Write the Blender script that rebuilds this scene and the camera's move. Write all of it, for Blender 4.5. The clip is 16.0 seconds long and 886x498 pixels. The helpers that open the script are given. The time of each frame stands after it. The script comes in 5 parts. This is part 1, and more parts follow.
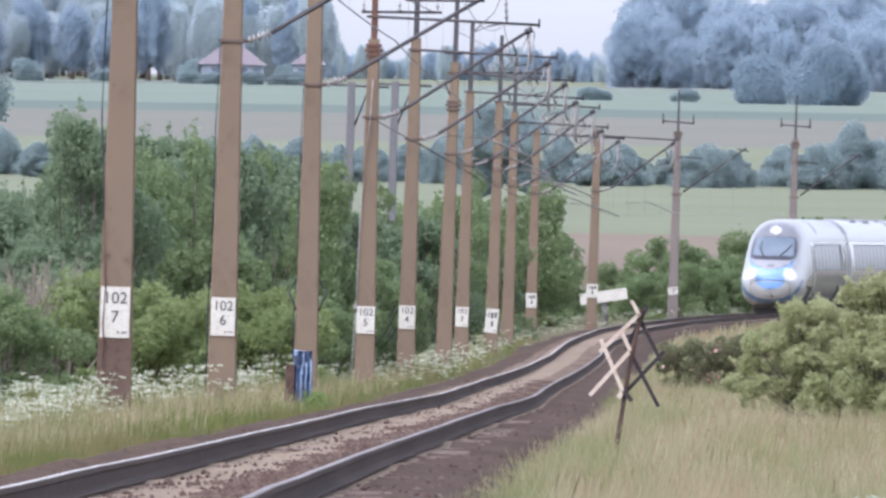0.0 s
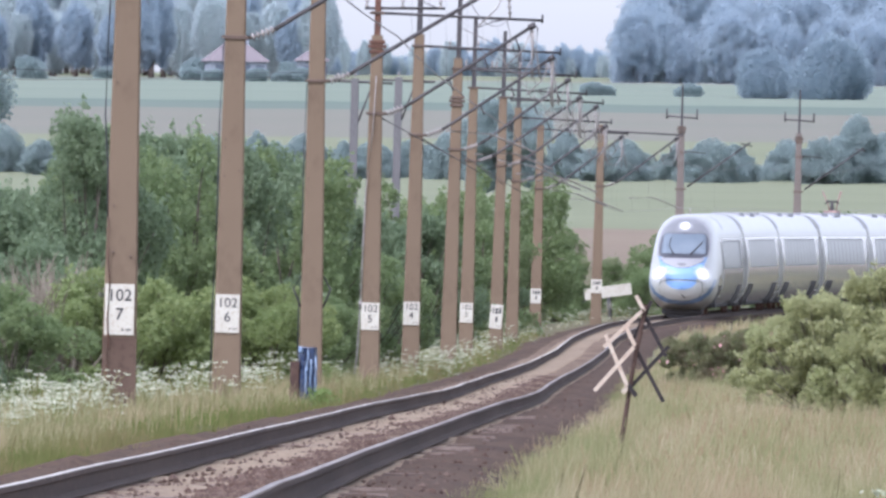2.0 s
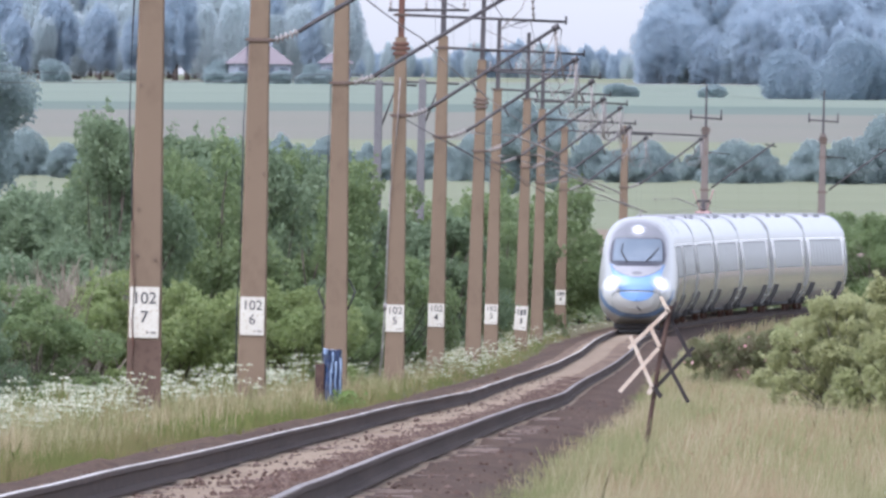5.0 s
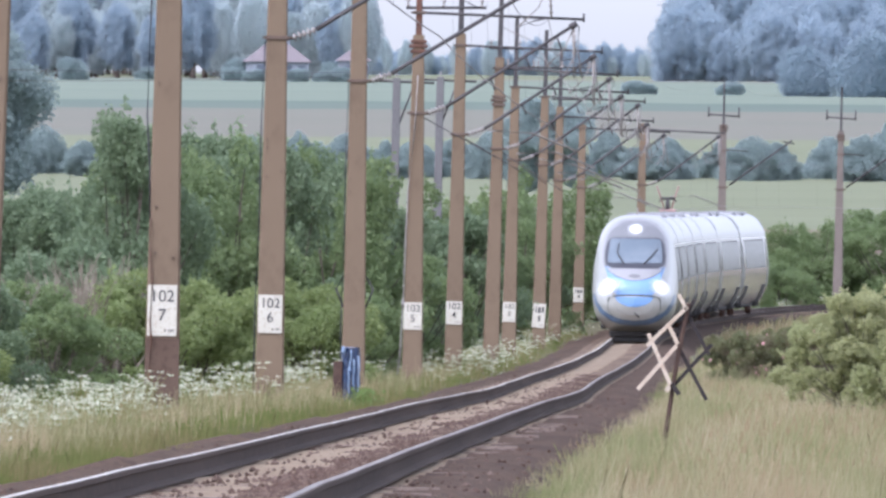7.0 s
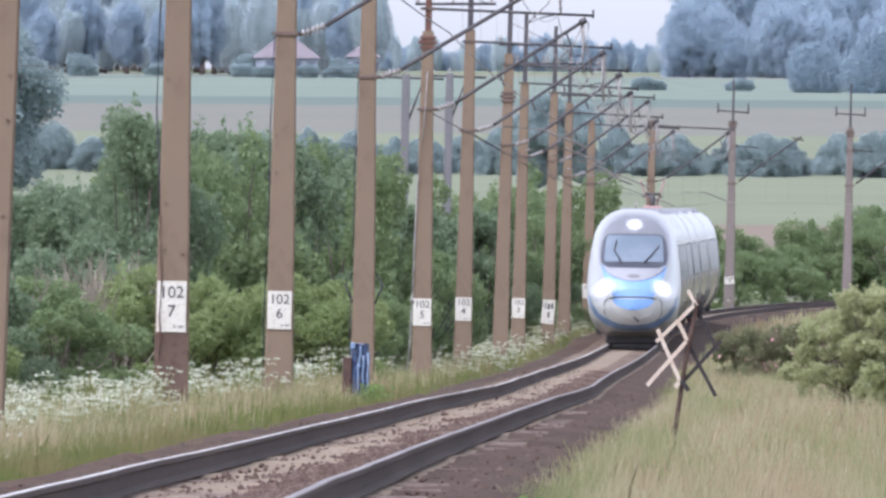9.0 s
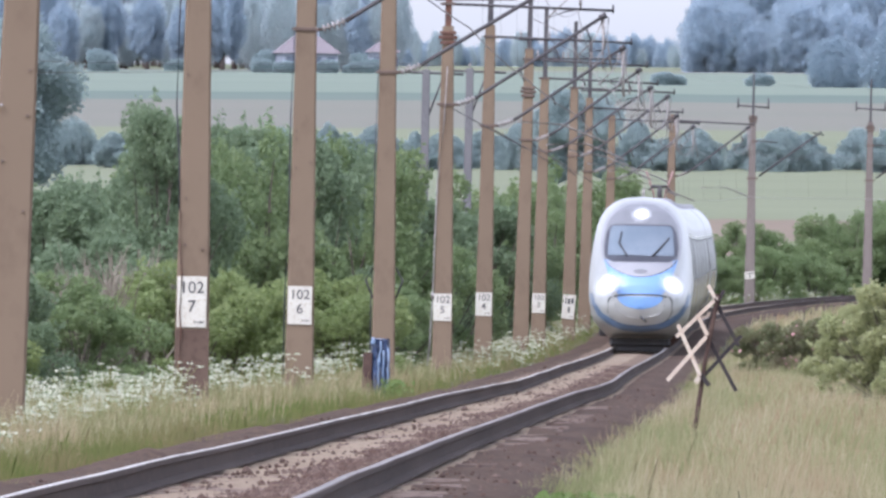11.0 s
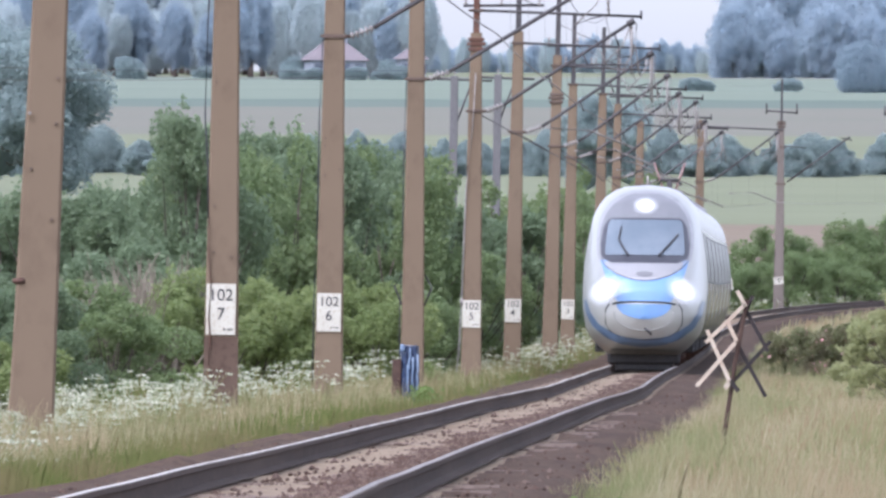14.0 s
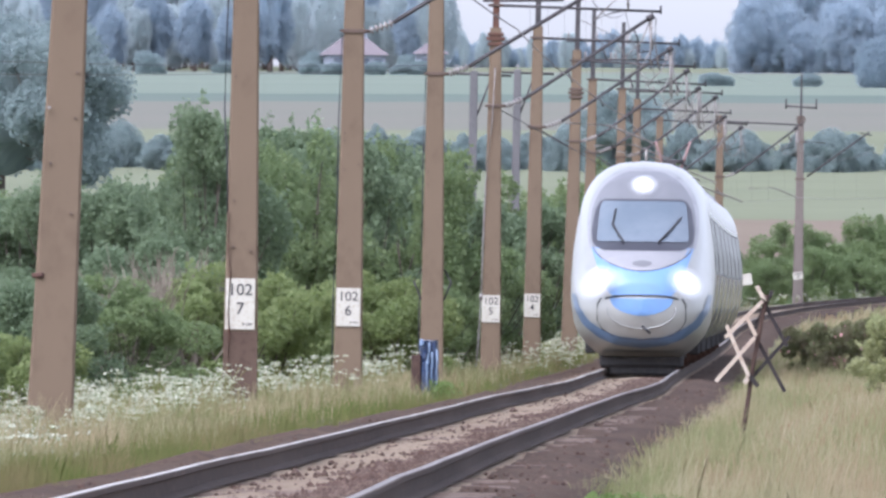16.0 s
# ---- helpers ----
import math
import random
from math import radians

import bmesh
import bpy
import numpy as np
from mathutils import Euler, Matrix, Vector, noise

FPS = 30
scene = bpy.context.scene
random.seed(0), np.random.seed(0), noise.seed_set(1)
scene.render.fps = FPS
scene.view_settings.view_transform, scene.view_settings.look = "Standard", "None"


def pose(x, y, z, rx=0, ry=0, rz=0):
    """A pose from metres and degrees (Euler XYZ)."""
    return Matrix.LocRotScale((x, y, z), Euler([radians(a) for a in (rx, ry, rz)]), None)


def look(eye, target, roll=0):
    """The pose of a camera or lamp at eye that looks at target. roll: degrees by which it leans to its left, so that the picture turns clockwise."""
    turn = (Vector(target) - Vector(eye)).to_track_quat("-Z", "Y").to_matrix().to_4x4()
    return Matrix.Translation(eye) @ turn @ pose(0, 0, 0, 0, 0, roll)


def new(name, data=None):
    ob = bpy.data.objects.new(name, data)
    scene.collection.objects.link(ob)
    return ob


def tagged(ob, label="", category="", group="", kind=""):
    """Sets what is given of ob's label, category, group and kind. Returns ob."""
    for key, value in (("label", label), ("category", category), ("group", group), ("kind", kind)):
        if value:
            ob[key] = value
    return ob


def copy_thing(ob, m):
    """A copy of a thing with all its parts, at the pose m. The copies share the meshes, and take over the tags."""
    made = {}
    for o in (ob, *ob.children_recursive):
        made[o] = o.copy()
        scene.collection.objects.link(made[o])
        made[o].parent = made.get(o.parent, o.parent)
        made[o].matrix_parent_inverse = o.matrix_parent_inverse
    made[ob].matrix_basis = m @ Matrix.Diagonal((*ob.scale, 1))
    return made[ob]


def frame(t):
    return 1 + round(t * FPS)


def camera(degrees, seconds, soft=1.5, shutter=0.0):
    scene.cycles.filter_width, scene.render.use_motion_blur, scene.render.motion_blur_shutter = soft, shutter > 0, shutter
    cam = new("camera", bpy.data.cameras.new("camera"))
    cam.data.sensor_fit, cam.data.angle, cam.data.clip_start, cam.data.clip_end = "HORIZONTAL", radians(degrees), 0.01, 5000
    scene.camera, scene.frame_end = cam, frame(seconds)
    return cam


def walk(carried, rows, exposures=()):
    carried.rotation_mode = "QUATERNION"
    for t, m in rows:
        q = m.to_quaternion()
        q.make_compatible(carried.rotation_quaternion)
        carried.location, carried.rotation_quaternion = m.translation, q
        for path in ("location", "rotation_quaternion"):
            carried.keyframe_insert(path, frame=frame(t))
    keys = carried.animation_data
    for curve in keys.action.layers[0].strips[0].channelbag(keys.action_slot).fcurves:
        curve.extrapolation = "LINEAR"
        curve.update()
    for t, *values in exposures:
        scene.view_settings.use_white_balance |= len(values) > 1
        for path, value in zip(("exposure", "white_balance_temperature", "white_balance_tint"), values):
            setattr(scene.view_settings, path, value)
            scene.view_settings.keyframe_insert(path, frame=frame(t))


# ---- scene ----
# ---- camera and its pan ----
cam = camera(2.2, 16.0, soft=2.8)
EYE = (0.0, 0.0, 0.8)
# seconds, yaw, pitch, roll in degrees
PAN = [
    (0.0, -0.0000, 0.2287, -1.35),
    (0.5, -0.0007, 0.2244, -1.32),
    (1.0, 0.0116, 0.2121, -1.14),
    (1.5, 0.0110, 0.2103, -1.21),
    (2.0, 0.0113, 0.2183, -1.11),
    (2.5, 0.0223, 0.2202, -1.15),
    (3.0, 0.0265, 0.2266, -1.11),
    (3.5, 0.0350, 0.2214, -1.07),
    (4.0, 0.0431, 0.2270, -1.02),
    (6.5, 0.1074, 0.2118, -0.80),
    (7.0, 0.1177, 0.2152, -0.84),
    (7.5, 0.1233, 0.2113, -0.83),
    (8.0, 0.1275, 0.2053, -0.93),
    (8.5, 0.1339, 0.2032, -0.88),
    (9.0, 0.1409, 0.2053, -0.85),
    (11.5, 0.2221, 0.1909, -0.77),
    (12.0, 0.2269, 0.2037, -0.72),
    (12.5, 0.2296, 0.2034, -0.75),
    (13.0, 0.2403, 0.2039, -0.69),
    (13.5, 0.2541, 0.2036, -0.71),
    (14.0, 0.2637, 0.2080, -0.60),
    (14.5, 0.2958, 0.2008, -0.65),
    (15.0, 0.2957, 0.2006, -0.74),
    (15.5, 0.3048, 0.1991, -0.67),
    (16.0, 0.3117, 0.1947, -0.64),
]
# stops, kelvin, tint
EXPOSURES = [(0, 1.59, 5610, 20), (16, 1.59, 5610, 20)]
walk(cam, [(t, pose(*EYE, 90 + pitch, roll, yaw)) for t, yaw, pitch, roll in PAN], EXPOSURES)

# ---- world and light: bright overcast afternoon ----
world = bpy.data.worlds.new("overcast_sky")
scene.world = world
world.use_nodes = True
wn = world.node_tree
sky = wn.nodes.new("ShaderNodeTexSky")
sky.sky_type = "NISHITA"
sky.sun_disc = False
sky.sun_elevation, sky.sun_rotation = radians(48), radians(215)
sky.air_density, sky.dust_density, sky.ozone_density = 1.0, 2.2, 1.0
bg = wn.nodes["Background"]
# thin high cloud takes most of the blue out of the sky
cloud = wn.nodes.new("ShaderNodeHueSaturation")
cloud.inputs["Saturation"].default_value = 0.24
wn.links.new(sky.outputs[0], cloud.inputs["Color"])
wn.links.new(cloud.outputs[0], bg.inputs[0])
bg.inputs[1].default_value = 0.15
sun_data = bpy.data.lights.new("sun", "SUN")
sun_data.energy, sun_data.angle, sun_data.color = 0.9, radians(30), (1.0, 0.95, 0.88)
sun = new("sun", sun_data)
sun.matrix_basis = look((0, 0, 200), (0.38, 0.55, 199.25))


# ---- node materials ----
def shade(name, rough=0.8, metal=0.0):
    m = bpy.data.materials.new(name)
    m.use_nodes = True
    nt = m.node_tree
    p = nt.nodes["Principled BSDF"]
    p.inputs["Roughness"].default_value = rough
    p.inputs["Metallic"].default_value = metal
    p.inputs["Specular IOR Level"].default_value = 0.08 if rough >= 0.9 else 0.5
    return m, nt, p


def noise_mix(nt, vec, scale, a, b, lo=0.35, hi=0.65, detail=5.0):
    """Colour socket that runs from a to b by a noise of that scale; a and b are colours or sockets."""
    n = nt.nodes.new("ShaderNodeTexNoise")
    n.inputs["Scale"].default_value = scale
    n.inputs["Detail"].default_value = detail
    nt.links.new(vec, n.inputs["Vector"])
    r = nt.nodes.new("ShaderNodeMapRange")
    r.inputs["From Min"].default_value, r.inputs["From Max"].default_value = lo, hi
    nt.links.new(n.outputs["Fac"], r.inputs["Value"])
    x = nt.nodes.new("ShaderNodeMix")
    x.data_type = "RGBA"
    nt.links.new(r.outputs[0], x.inputs["Factor"])
    for sock, v in ((x.inputs[6], a), (x.inputs[7], b)):
        if isinstance(v, tuple):
            sock.default_value = (*v, 1)
        else:
            nt.links.new(v, sock)
    return x.outputs[2], n.outputs["Fac"]


def surface(name, a, b, c=None, big=1.0, fine=20.0, rough=0.85, metal=0.0, bump=0.3, depth=0.01, stretch=(1, 1, 1)):
    """A worn surface: a and b by a large noise, c in fine specks, bump from the fine noise."""
    m, nt, p = shade(name, rough, metal)
    tc = nt.nodes.new("ShaderNodeTexCoord")
    mp = nt.nodes.new("ShaderNodeMapping")
    mp.inputs["Scale"].default_value = stretch
    nt.links.new(tc.outputs["Object"], mp.inputs["Vector"])
    col, _ = noise_mix(nt, mp.outputs[0], big, a, b)
    mid = tuple(0.6 * (x + y) / 2 for x, y in zip(a, b))
    col2, f = noise_mix(nt, mp.outputs[0], fine, col, c or mid, 0.5, 0.8, 8.0)
    nt.links.new(col2, p.inputs["Base Color"])
    if bump:
        bn = nt.nodes.new("ShaderNodeBump")
        bn.inputs["Strength"].default_value, bn.inputs["Distance"].default_value = bump, depth
        nt.links.new(f, bn.inputs["Height"])
        nt.links.new(bn.outputs[0], p.inputs["Normal"])
    return m


def foliage(name, a, b, c, patch=0.6, through_light=0.3, rough=0.6, along=1.0, drift=None):
    """Leaves: tint varies leaf by leaf and in patches, some light comes through."""
    m, nt, p = shade(name, rough)
    geo = nt.nodes.new("ShaderNodeNewGeometry")
    tc = nt.nodes.new("ShaderNodeTexCoord")
    ramp = nt.nodes.new("ShaderNodeValToRGB")
    ramp.color_ramp.elements[0].color, ramp.color_ramp.elements[1].color = (*a, 1), (*b, 1)
    nt.links.new(geo.outputs["Random Per Island"], ramp.inputs[0])
    mp = nt.nodes.new("ShaderNodeMapping")
    mp.inputs["Scale"].default_value = (1, along, 1)
    nt.links.new(tc.outputs["Object"], mp.inputs["Vector"])
    col, _ = noise_mix(nt, mp.outputs[0], patch, ramp.outputs[0], c, 0.42, 0.64, 4.0)
    if drift:
        col, _ = noise_mix(nt, mp.outputs[0], patch * 0.71, col, drift, 0.52, 0.72, 3.0)
    nt.links.new(col, p.inputs["Base Color"])
    tr = nt.nodes.new("ShaderNodeBsdfTranslucent")
    nt.links.new(col, tr.inputs["Color"])
    mx = nt.nodes.new("ShaderNodeMixShader")
    mx.inputs[0].default_value = through_light
    nt.links.new(p.outputs[0], mx.inputs[1])
    nt.links.new(tr.outputs[0], mx.inputs[2])
    nt.links.new(mx.outputs[0], nt.nodes["Material Output"].inputs[0])
    return m


def lamp_glow(name, colour, strength, radius):
    """A lit lamp and its painted glare, brightest at the middle, fading to its edge."""
    m, nt, p = shade(name, 0.2)
    tc = nt.nodes.new("ShaderNodeTexCoord")
    ln = nt.nodes.new("ShaderNodeVectorMath")
    ln.operation = "LENGTH"
    nt.links.new(tc.outputs["Object"], ln.inputs[0])
    r = nt.nodes.new("ShaderNodeMapRange")
    r.interpolation_type = "SMOOTHERSTEP"
    r.inputs["From Min"].default_value, r.inputs["From Max"].default_value = radius, radius * 0.1
    r.inputs["To Max"].default_value = strength
    nt.links.new(ln.outputs["Value"], r.inputs["Value"])
    p.inputs["Base Color"].default_value = (0.4, 0.41, 0.42, 1)
    p.inputs["Emission Color"].default_value = (*colour, 1)
    nt.links.new(r.outputs[0], p.inputs["Emission Strength"])
    rim = nt.nodes.new("ShaderNodeMapRange")
    rim.interpolation_type = "SMOOTHERSTEP"
    rim.inputs["From Min"].default_value, rim.inputs["From Max"].default_value = radius, 0.0
    nt.links.new(ln.outputs["Value"], rim.inputs["Value"])
    soft = nt.nodes.new("ShaderNodeMath")
    soft.operation = "POWER"
    soft.inputs[1].default_value = 1.2
    nt.links.new(rim.outputs[0], soft.inputs[0])
    nt.links.new(soft.outputs[0], p.inputs["Alpha"])
    return m


CONCRETE = surface("weathered_concrete", (0.1495, 0.1109, 0.07561), (0.1276, 0.09415, 0.06472), (0.1093, 0.07955, 0.05511), 0.5, 7.0, 0.9, 0, 0.3, 0.006, (0.5775, 0.5866, 0.3982))
CONCRETE_GREY = surface("grey_concrete", (0.136, 0.132, 0.132), (0.112, 0.108, 0.108), (0.088, 0.084, 0.084), 0.8, 9.0, 0.9, 0, 0.4, 0.01, (2, 2, 0.6))
CONCRETE_FAR = surface("pale_grey_brown_concrete", (0.15, 0.128, 0.112), (0.13, 0.11, 0.096), (0.11, 0.092, 0.08), 0.8, 9.0, 0.9, 0, 0.3, 0.006, (2, 2, 0.5))
CONCRETE_BAND = surface("stained_concrete", (0.078, 0.053, 0.04), (0.105, 0.073, 0.055), (0.052, 0.034, 0.025), 1.5, 12.0, 0.9)
RUST = surface("rusty_steel", (0.112, 0.048, 0.028), (0.064, 0.036, 0.028), (0.16, 0.072, 0.04), 3.0, 30.0, 0.85, 0.2)
STEEL = surface("dark_galvanised_steel", (0.0432, 0.0408, 0.04216), (0.0672, 0.06, 0.05952), (0.0288, 0.024, 0.0248), 2.0, 25.0, 0.65, 0.4)
BAND = surface("rusted_clamp", (0.08, 0.056, 0.044), (0.128, 0.088, 0.064), (0.048, 0.04, 0.036), 4.0, 30.0, 0.8, 0.3)
PORCELAIN = surface("glazed_porcelain", (0.24, 0.22, 0.2), (0.16, 0.14, 0.124), (0.304, 0.288, 0.272), 6.0, 30.0, 0.35, 0, 0.0)
WIRE = surface("copper_wire", (0.10, 0.085, 0.08), (0.14, 0.12, 0.11), None, 0.5, 5.0, 0.5, 0.6, 0.0)
PLATE = surface("white_enamel_plate", (0.4315, 0.4108, 0.3447), (0.3869, 0.3639, 0.3004), (0.2678, 0.227, 0.1707), 3.0, 18.0, 0.5, 0, 0.1)
INK = surface("black_lettering", (0.028, 0.028, 0.032), (0.048, 0.048, 0.048), None, 5.0, 30.0, 0.6, 0, 0.0)
RAIL_WEB = surface("rusty_rail_side", (0.0612, 0.04798, 0.04107), (0.0864, 0.06774, 0.05697), (0.1008, 0.07409, 0.05829), 0.35, 14.0, 0.95, 0.0, 0.4, 0.006, (1, 0.15, 1))
# left head is coloured paler than the right to hold its sky glint
RAIL_TOP_GLINT = surface("polished_rail_head_glint", (0.42, 0.3942, 0.3398), (0.3, 0.276, 0.2326), (0.15, 0.1183, 0.08944), 0.5, 8.0, 0.5, 0.4, 0.05, 0.002, (1, 0.1, 1))
RAIL_TOP_PLAIN = surface("rail_head_without_glint", (0.15, 0.13, 0.112), (0.11, 0.094, 0.08), (0.2, 0.18, 0.16), 0.5, 8.0, 0.6, 0.2, 0.05, 0.002, (1, 0.1, 1))
BALLAST = surface("brown_fouled_ballast", (0.09479, 0.06359, 0.04469), (0.1604, 0.1165, 0.08044), (0.05833, 0.03815, 0.02741), 0.7, 9.0, 0.95, 0, 0.8, 0.03, (1, 0.2, 1))
SAND = surface("sandy_grit", (0.2138, 0.1659, 0.1162), (0.1742, 0.132, 0.09181), (0.1109, 0.07543, 0.05202), 0.6, 9.0, 0.95, 0, 0.6, 0.02, (1, 0.2, 1))
EARTH = surface("dark_cinder_soil", (0.04571, 0.02894, 0.01984), (0.0726, 0.04741, 0.03183), (0.02958, 0.01896, 0.01364), 0.8, 11.0, 0.95, 0, 0.8, 0.03, (1, 0.25, 1))
SLEEPER = surface("dirty_concrete_sleeper", (0.216, 0.172, 0.144), (0.168, 0.132, 0.112), (0.104, 0.076, 0.064), 1.2, 14.0, 0.9)
SOIL = surface("meadow_soil", (0.08, 0.076, 0.04), (0.12, 0.108, 0.06), (0.064, 0.052, 0.032), 0.4, 6.0, 0.95, 0, 0.5, 0.04)
FIELD_PLOUGH = surface("ploughed_field", (0.1483, 0.1156, 0.08528), (0.1702, 0.1344, 0.09944), (0.1208, 0.1156, 0.07341), 0.02, 0.5, 0.95, 0, 0.3, 0.2, (0.3, 1, 1))
FIELD_GREEN = surface("young_green_crop", (0.1372, 0.1506, 0.09236), (0.152, 0.1647, 0.1021), (0.1259, 0.1366, 0.08426), 0.012, 0.3, 0.95, 0, 0.2, 0.2, (0.3, 1, 1))
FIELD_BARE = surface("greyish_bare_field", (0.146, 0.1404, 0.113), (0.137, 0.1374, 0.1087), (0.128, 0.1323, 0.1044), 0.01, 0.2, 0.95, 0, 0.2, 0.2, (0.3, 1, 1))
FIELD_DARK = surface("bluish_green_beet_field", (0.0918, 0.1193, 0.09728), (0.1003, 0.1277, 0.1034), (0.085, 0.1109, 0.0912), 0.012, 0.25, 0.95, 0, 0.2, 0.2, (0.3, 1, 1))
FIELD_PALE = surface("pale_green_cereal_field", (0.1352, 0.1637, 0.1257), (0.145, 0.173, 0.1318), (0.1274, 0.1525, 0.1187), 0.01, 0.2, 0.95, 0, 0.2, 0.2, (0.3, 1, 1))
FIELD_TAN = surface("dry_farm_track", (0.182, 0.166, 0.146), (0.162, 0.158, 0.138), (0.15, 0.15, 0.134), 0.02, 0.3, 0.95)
LEAF_MID = foliage("shrub_leaves", (0.1501, 0.2036, 0.0912), (0.2472, 0.3054, 0.1395), (0.1854, 0.2499, 0.1127), 0.6, 0.65)
# this leaf colour is lifted towards grey-blue to carry haze
LEAF_DARK_HAZE = foliage("dark_hazed_shrub_leaves", (0.1452, 0.1997, 0.1117), (0.2231, 0.2836, 0.1613), (0.1764, 0.2364, 0.1366), 0.6, 0.65)
LEAF_LIGHT = foliage("light_willow_leaves", (0.1851, 0.2372, 0.08815), (0.2779, 0.3251, 0.13), (0.2189, 0.2767, 0.1068), 0.6, 0.65)
LEAF_ROSE = foliage("wild_rose_leaves", (0.1496, 0.1673, 0.07692), (0.2289, 0.2351, 0.1192), (0.22, 0.1763, 0.1154), 1.2, 0.65)
LEAF_OLIVE = foliage("olive_green_leaves", (0.3143, 0.3295, 0.1609), (0.4118, 0.4184, 0.2145), (0.3467, 0.3713, 0.1788), 0.6, 0.65)
# hedge and valley tree leaves, lightened and blued in colour for haze
LEAF_HEDGE_HAZE = foliage("hazed_hedge_leaves", (0.2568, 0.3241, 0.3114), (0.3389, 0.4026, 0.387), (0.2979, 0.3637, 0.3548), 0.2, 0.65, 0.9)
# blue of the distant haze is mixed into the next four leaf colours
LEAF_FAR_HAZE = foliage("hazed_woodland_leaves", (0.423, 0.4995, 0.5551), (0.45, 0.5265, 0.5778), (0.4365, 0.513, 0.5642), 0.12, 0.85, 0.9)
LEAF_BUSH_HAZE = foliage("hazed_bush_leaves", (0.34, 0.415, 0.46), (0.37, 0.445, 0.485), (0.355, 0.43, 0.47), 0.12, 0.85, 0.9)
LEAF_SCRUB_HAZE = foliage("hazed_scrub_leaves", (0.33, 0.40, 0.40), (0.36, 0.43, 0.425), (0.345, 0.415, 0.41), 0.12, 0.85, 0.9)
LEAF_PALE_HAZE = foliage("pale_hazed_leaves", (0.54, 0.6148, 0.62), (0.5724, 0.62, 0.62), (0.5562, 0.62, 0.62), 0.12, 0.85, 0.9)
BARK = surface("grey_brown_bark", (0.08, 0.064, 0.052), (0.128, 0.104, 0.088), None, 2.0, 20.0, 0.95)
TWIG = foliage("dry_twigs", (0.16, 0.136, 0.104), (0.224, 0.192, 0.152), (0.136, 0.12, 0.088), 1.0, 0.0, 0.9)
GRASS_DRY = foliage("pale_seeding_grass", (0.2559, 0.2203, 0.1194), (0.4359, 0.3819, 0.2437), (0.18, 0.2007, 0.0812), 0.75, 0.5, 0.9, 0.06, (0.3221, 0.2301, 0.1433))
GRASS_GREEN = foliage("green_grass", (0.08396, 0.115, 0.02911), (0.1585, 0.17, 0.0566), (0.2056, 0.166, 0.08494), 0.75, 0.5, 0.9, 0.06, (0.1114, 0.1457, 0.04043))
WEED = foliage("bright_green_weeds", (0.104, 0.168, 0.04), (0.16, 0.224, 0.06), (0.136, 0.192, 0.048), 1.5, 0.45)
PETAL = foliage("white_umbel_flowers", (0.3928, 0.402, 0.2946), (0.5, 0.4991, 0.3846), (0.3214, 0.3534, 0.2292), 2.0, 0.3)
GRASS_RED = foliage("reddish_sorrel_stalks", (0.24, 0.152, 0.096), (0.32, 0.224, 0.144), (0.272, 0.192, 0.112), 0.6, 0.4, 0.9)
PANTO_RED = surface("red_painted_steel", (0.368, 0.232, 0.216), (0.32, 0.2, 0.184), None, 2.0, 12.0, 0.5)
PETAL_PINK = foliage("pink_rose_flowers", (0.48, 0.224, 0.224), (0.56, 0.336, 0.32), (0.48, 0.24, 0.24), 2.0, 0.3)
TRAIN_WHITE = surface("silver_white_train_paint", (0.3562, 0.3534, 0.3224), (0.3392, 0.3362, 0.3071), (0.3222, 0.32, 0.2941), 0.25, 3.0, 0.38, 0.5, 0.0)
TRAIN_GREY = surface("light_grey_train_paint", (0.29, 0.292, 0.272), (0.31, 0.312, 0.292), (0.275, 0.277, 0.258), 0.3, 4.0, 0.15, 0.0, 0.0)
TRAIN_BLUE = surface("light_blue_train_paint", (0.12, 0.224, 0.416), (0.136, 0.248, 0.44), (0.128, 0.216, 0.368), 0.4, 6.0, 0.3, 0.0, 0.0)
TRAIN_STEEL_BLUE = surface("steel_blue_train_paint", (0.075, 0.115, 0.175), (0.085, 0.125, 0.185), (0.075, 0.11, 0.165), 0.4, 6.0, 0.35, 0.1, 0.0)
TRAIN_DARK = surface("sooty_underframe", (0.0176, 0.0168, 0.0176), (0.032, 0.0288, 0.0272), (0.048, 0.04, 0.036), 1.5, 12.0, 0.8)
ROOF_GREY = surface("grey_roof_gear", (0.16, 0.16, 0.168), (0.208, 0.208, 0.216), (0.096, 0.096, 0.096), 1.0, 8.0, 0.7)
GLASS_FRONT = surface("tinted_windscreen", (0.10, 0.125, 0.15), (0.13, 0.155, 0.18), (0.11, 0.135, 0.16), 0.8, 4.0, 0.08, 0.0, 0.0)
GLASS_SIDE = surface("tinted_side_glass", (0.0864, 0.0962, 0.0936), (0.1044, 0.1147, 0.1116), (0.09, 0.09916, 0.09648), 0.3, 3.0, 0.3, 0.0, 0.0)
BROW_GREY = surface("grey_violet_brow_paint", (0.14, 0.14, 0.146), (0.16, 0.16, 0.166), (0.135, 0.135, 0.14), 0.6, 4.0, 0.38, 0.1, 0.0)
MASK_GREY = surface("dark_grey_windscreen_surround", (0.03, 0.03, 0.038), (0.04, 0.04, 0.048), (0.03, 0.03, 0.038), 1.0, 5.0, 0.4, 0, 0.0)
BAND_GREY = surface("grey_window_band", (0.165, 0.1714, 0.1555), (0.185, 0.1918, 0.1747), (0.155, 0.1612, 0.1459), 0.3, 3.0, 0.7, 0, 0.0)
RUBBER = surface("black_rubber", (0.016, 0.016, 0.0192), (0.028, 0.028, 0.032), None, 3.0, 20.0, 0.6, 0, 0.0)
HEADLIGHT = lamp_glow("lit_headlight_glare", (0.97, 0.98, 1.0), 0.28, 0.62)
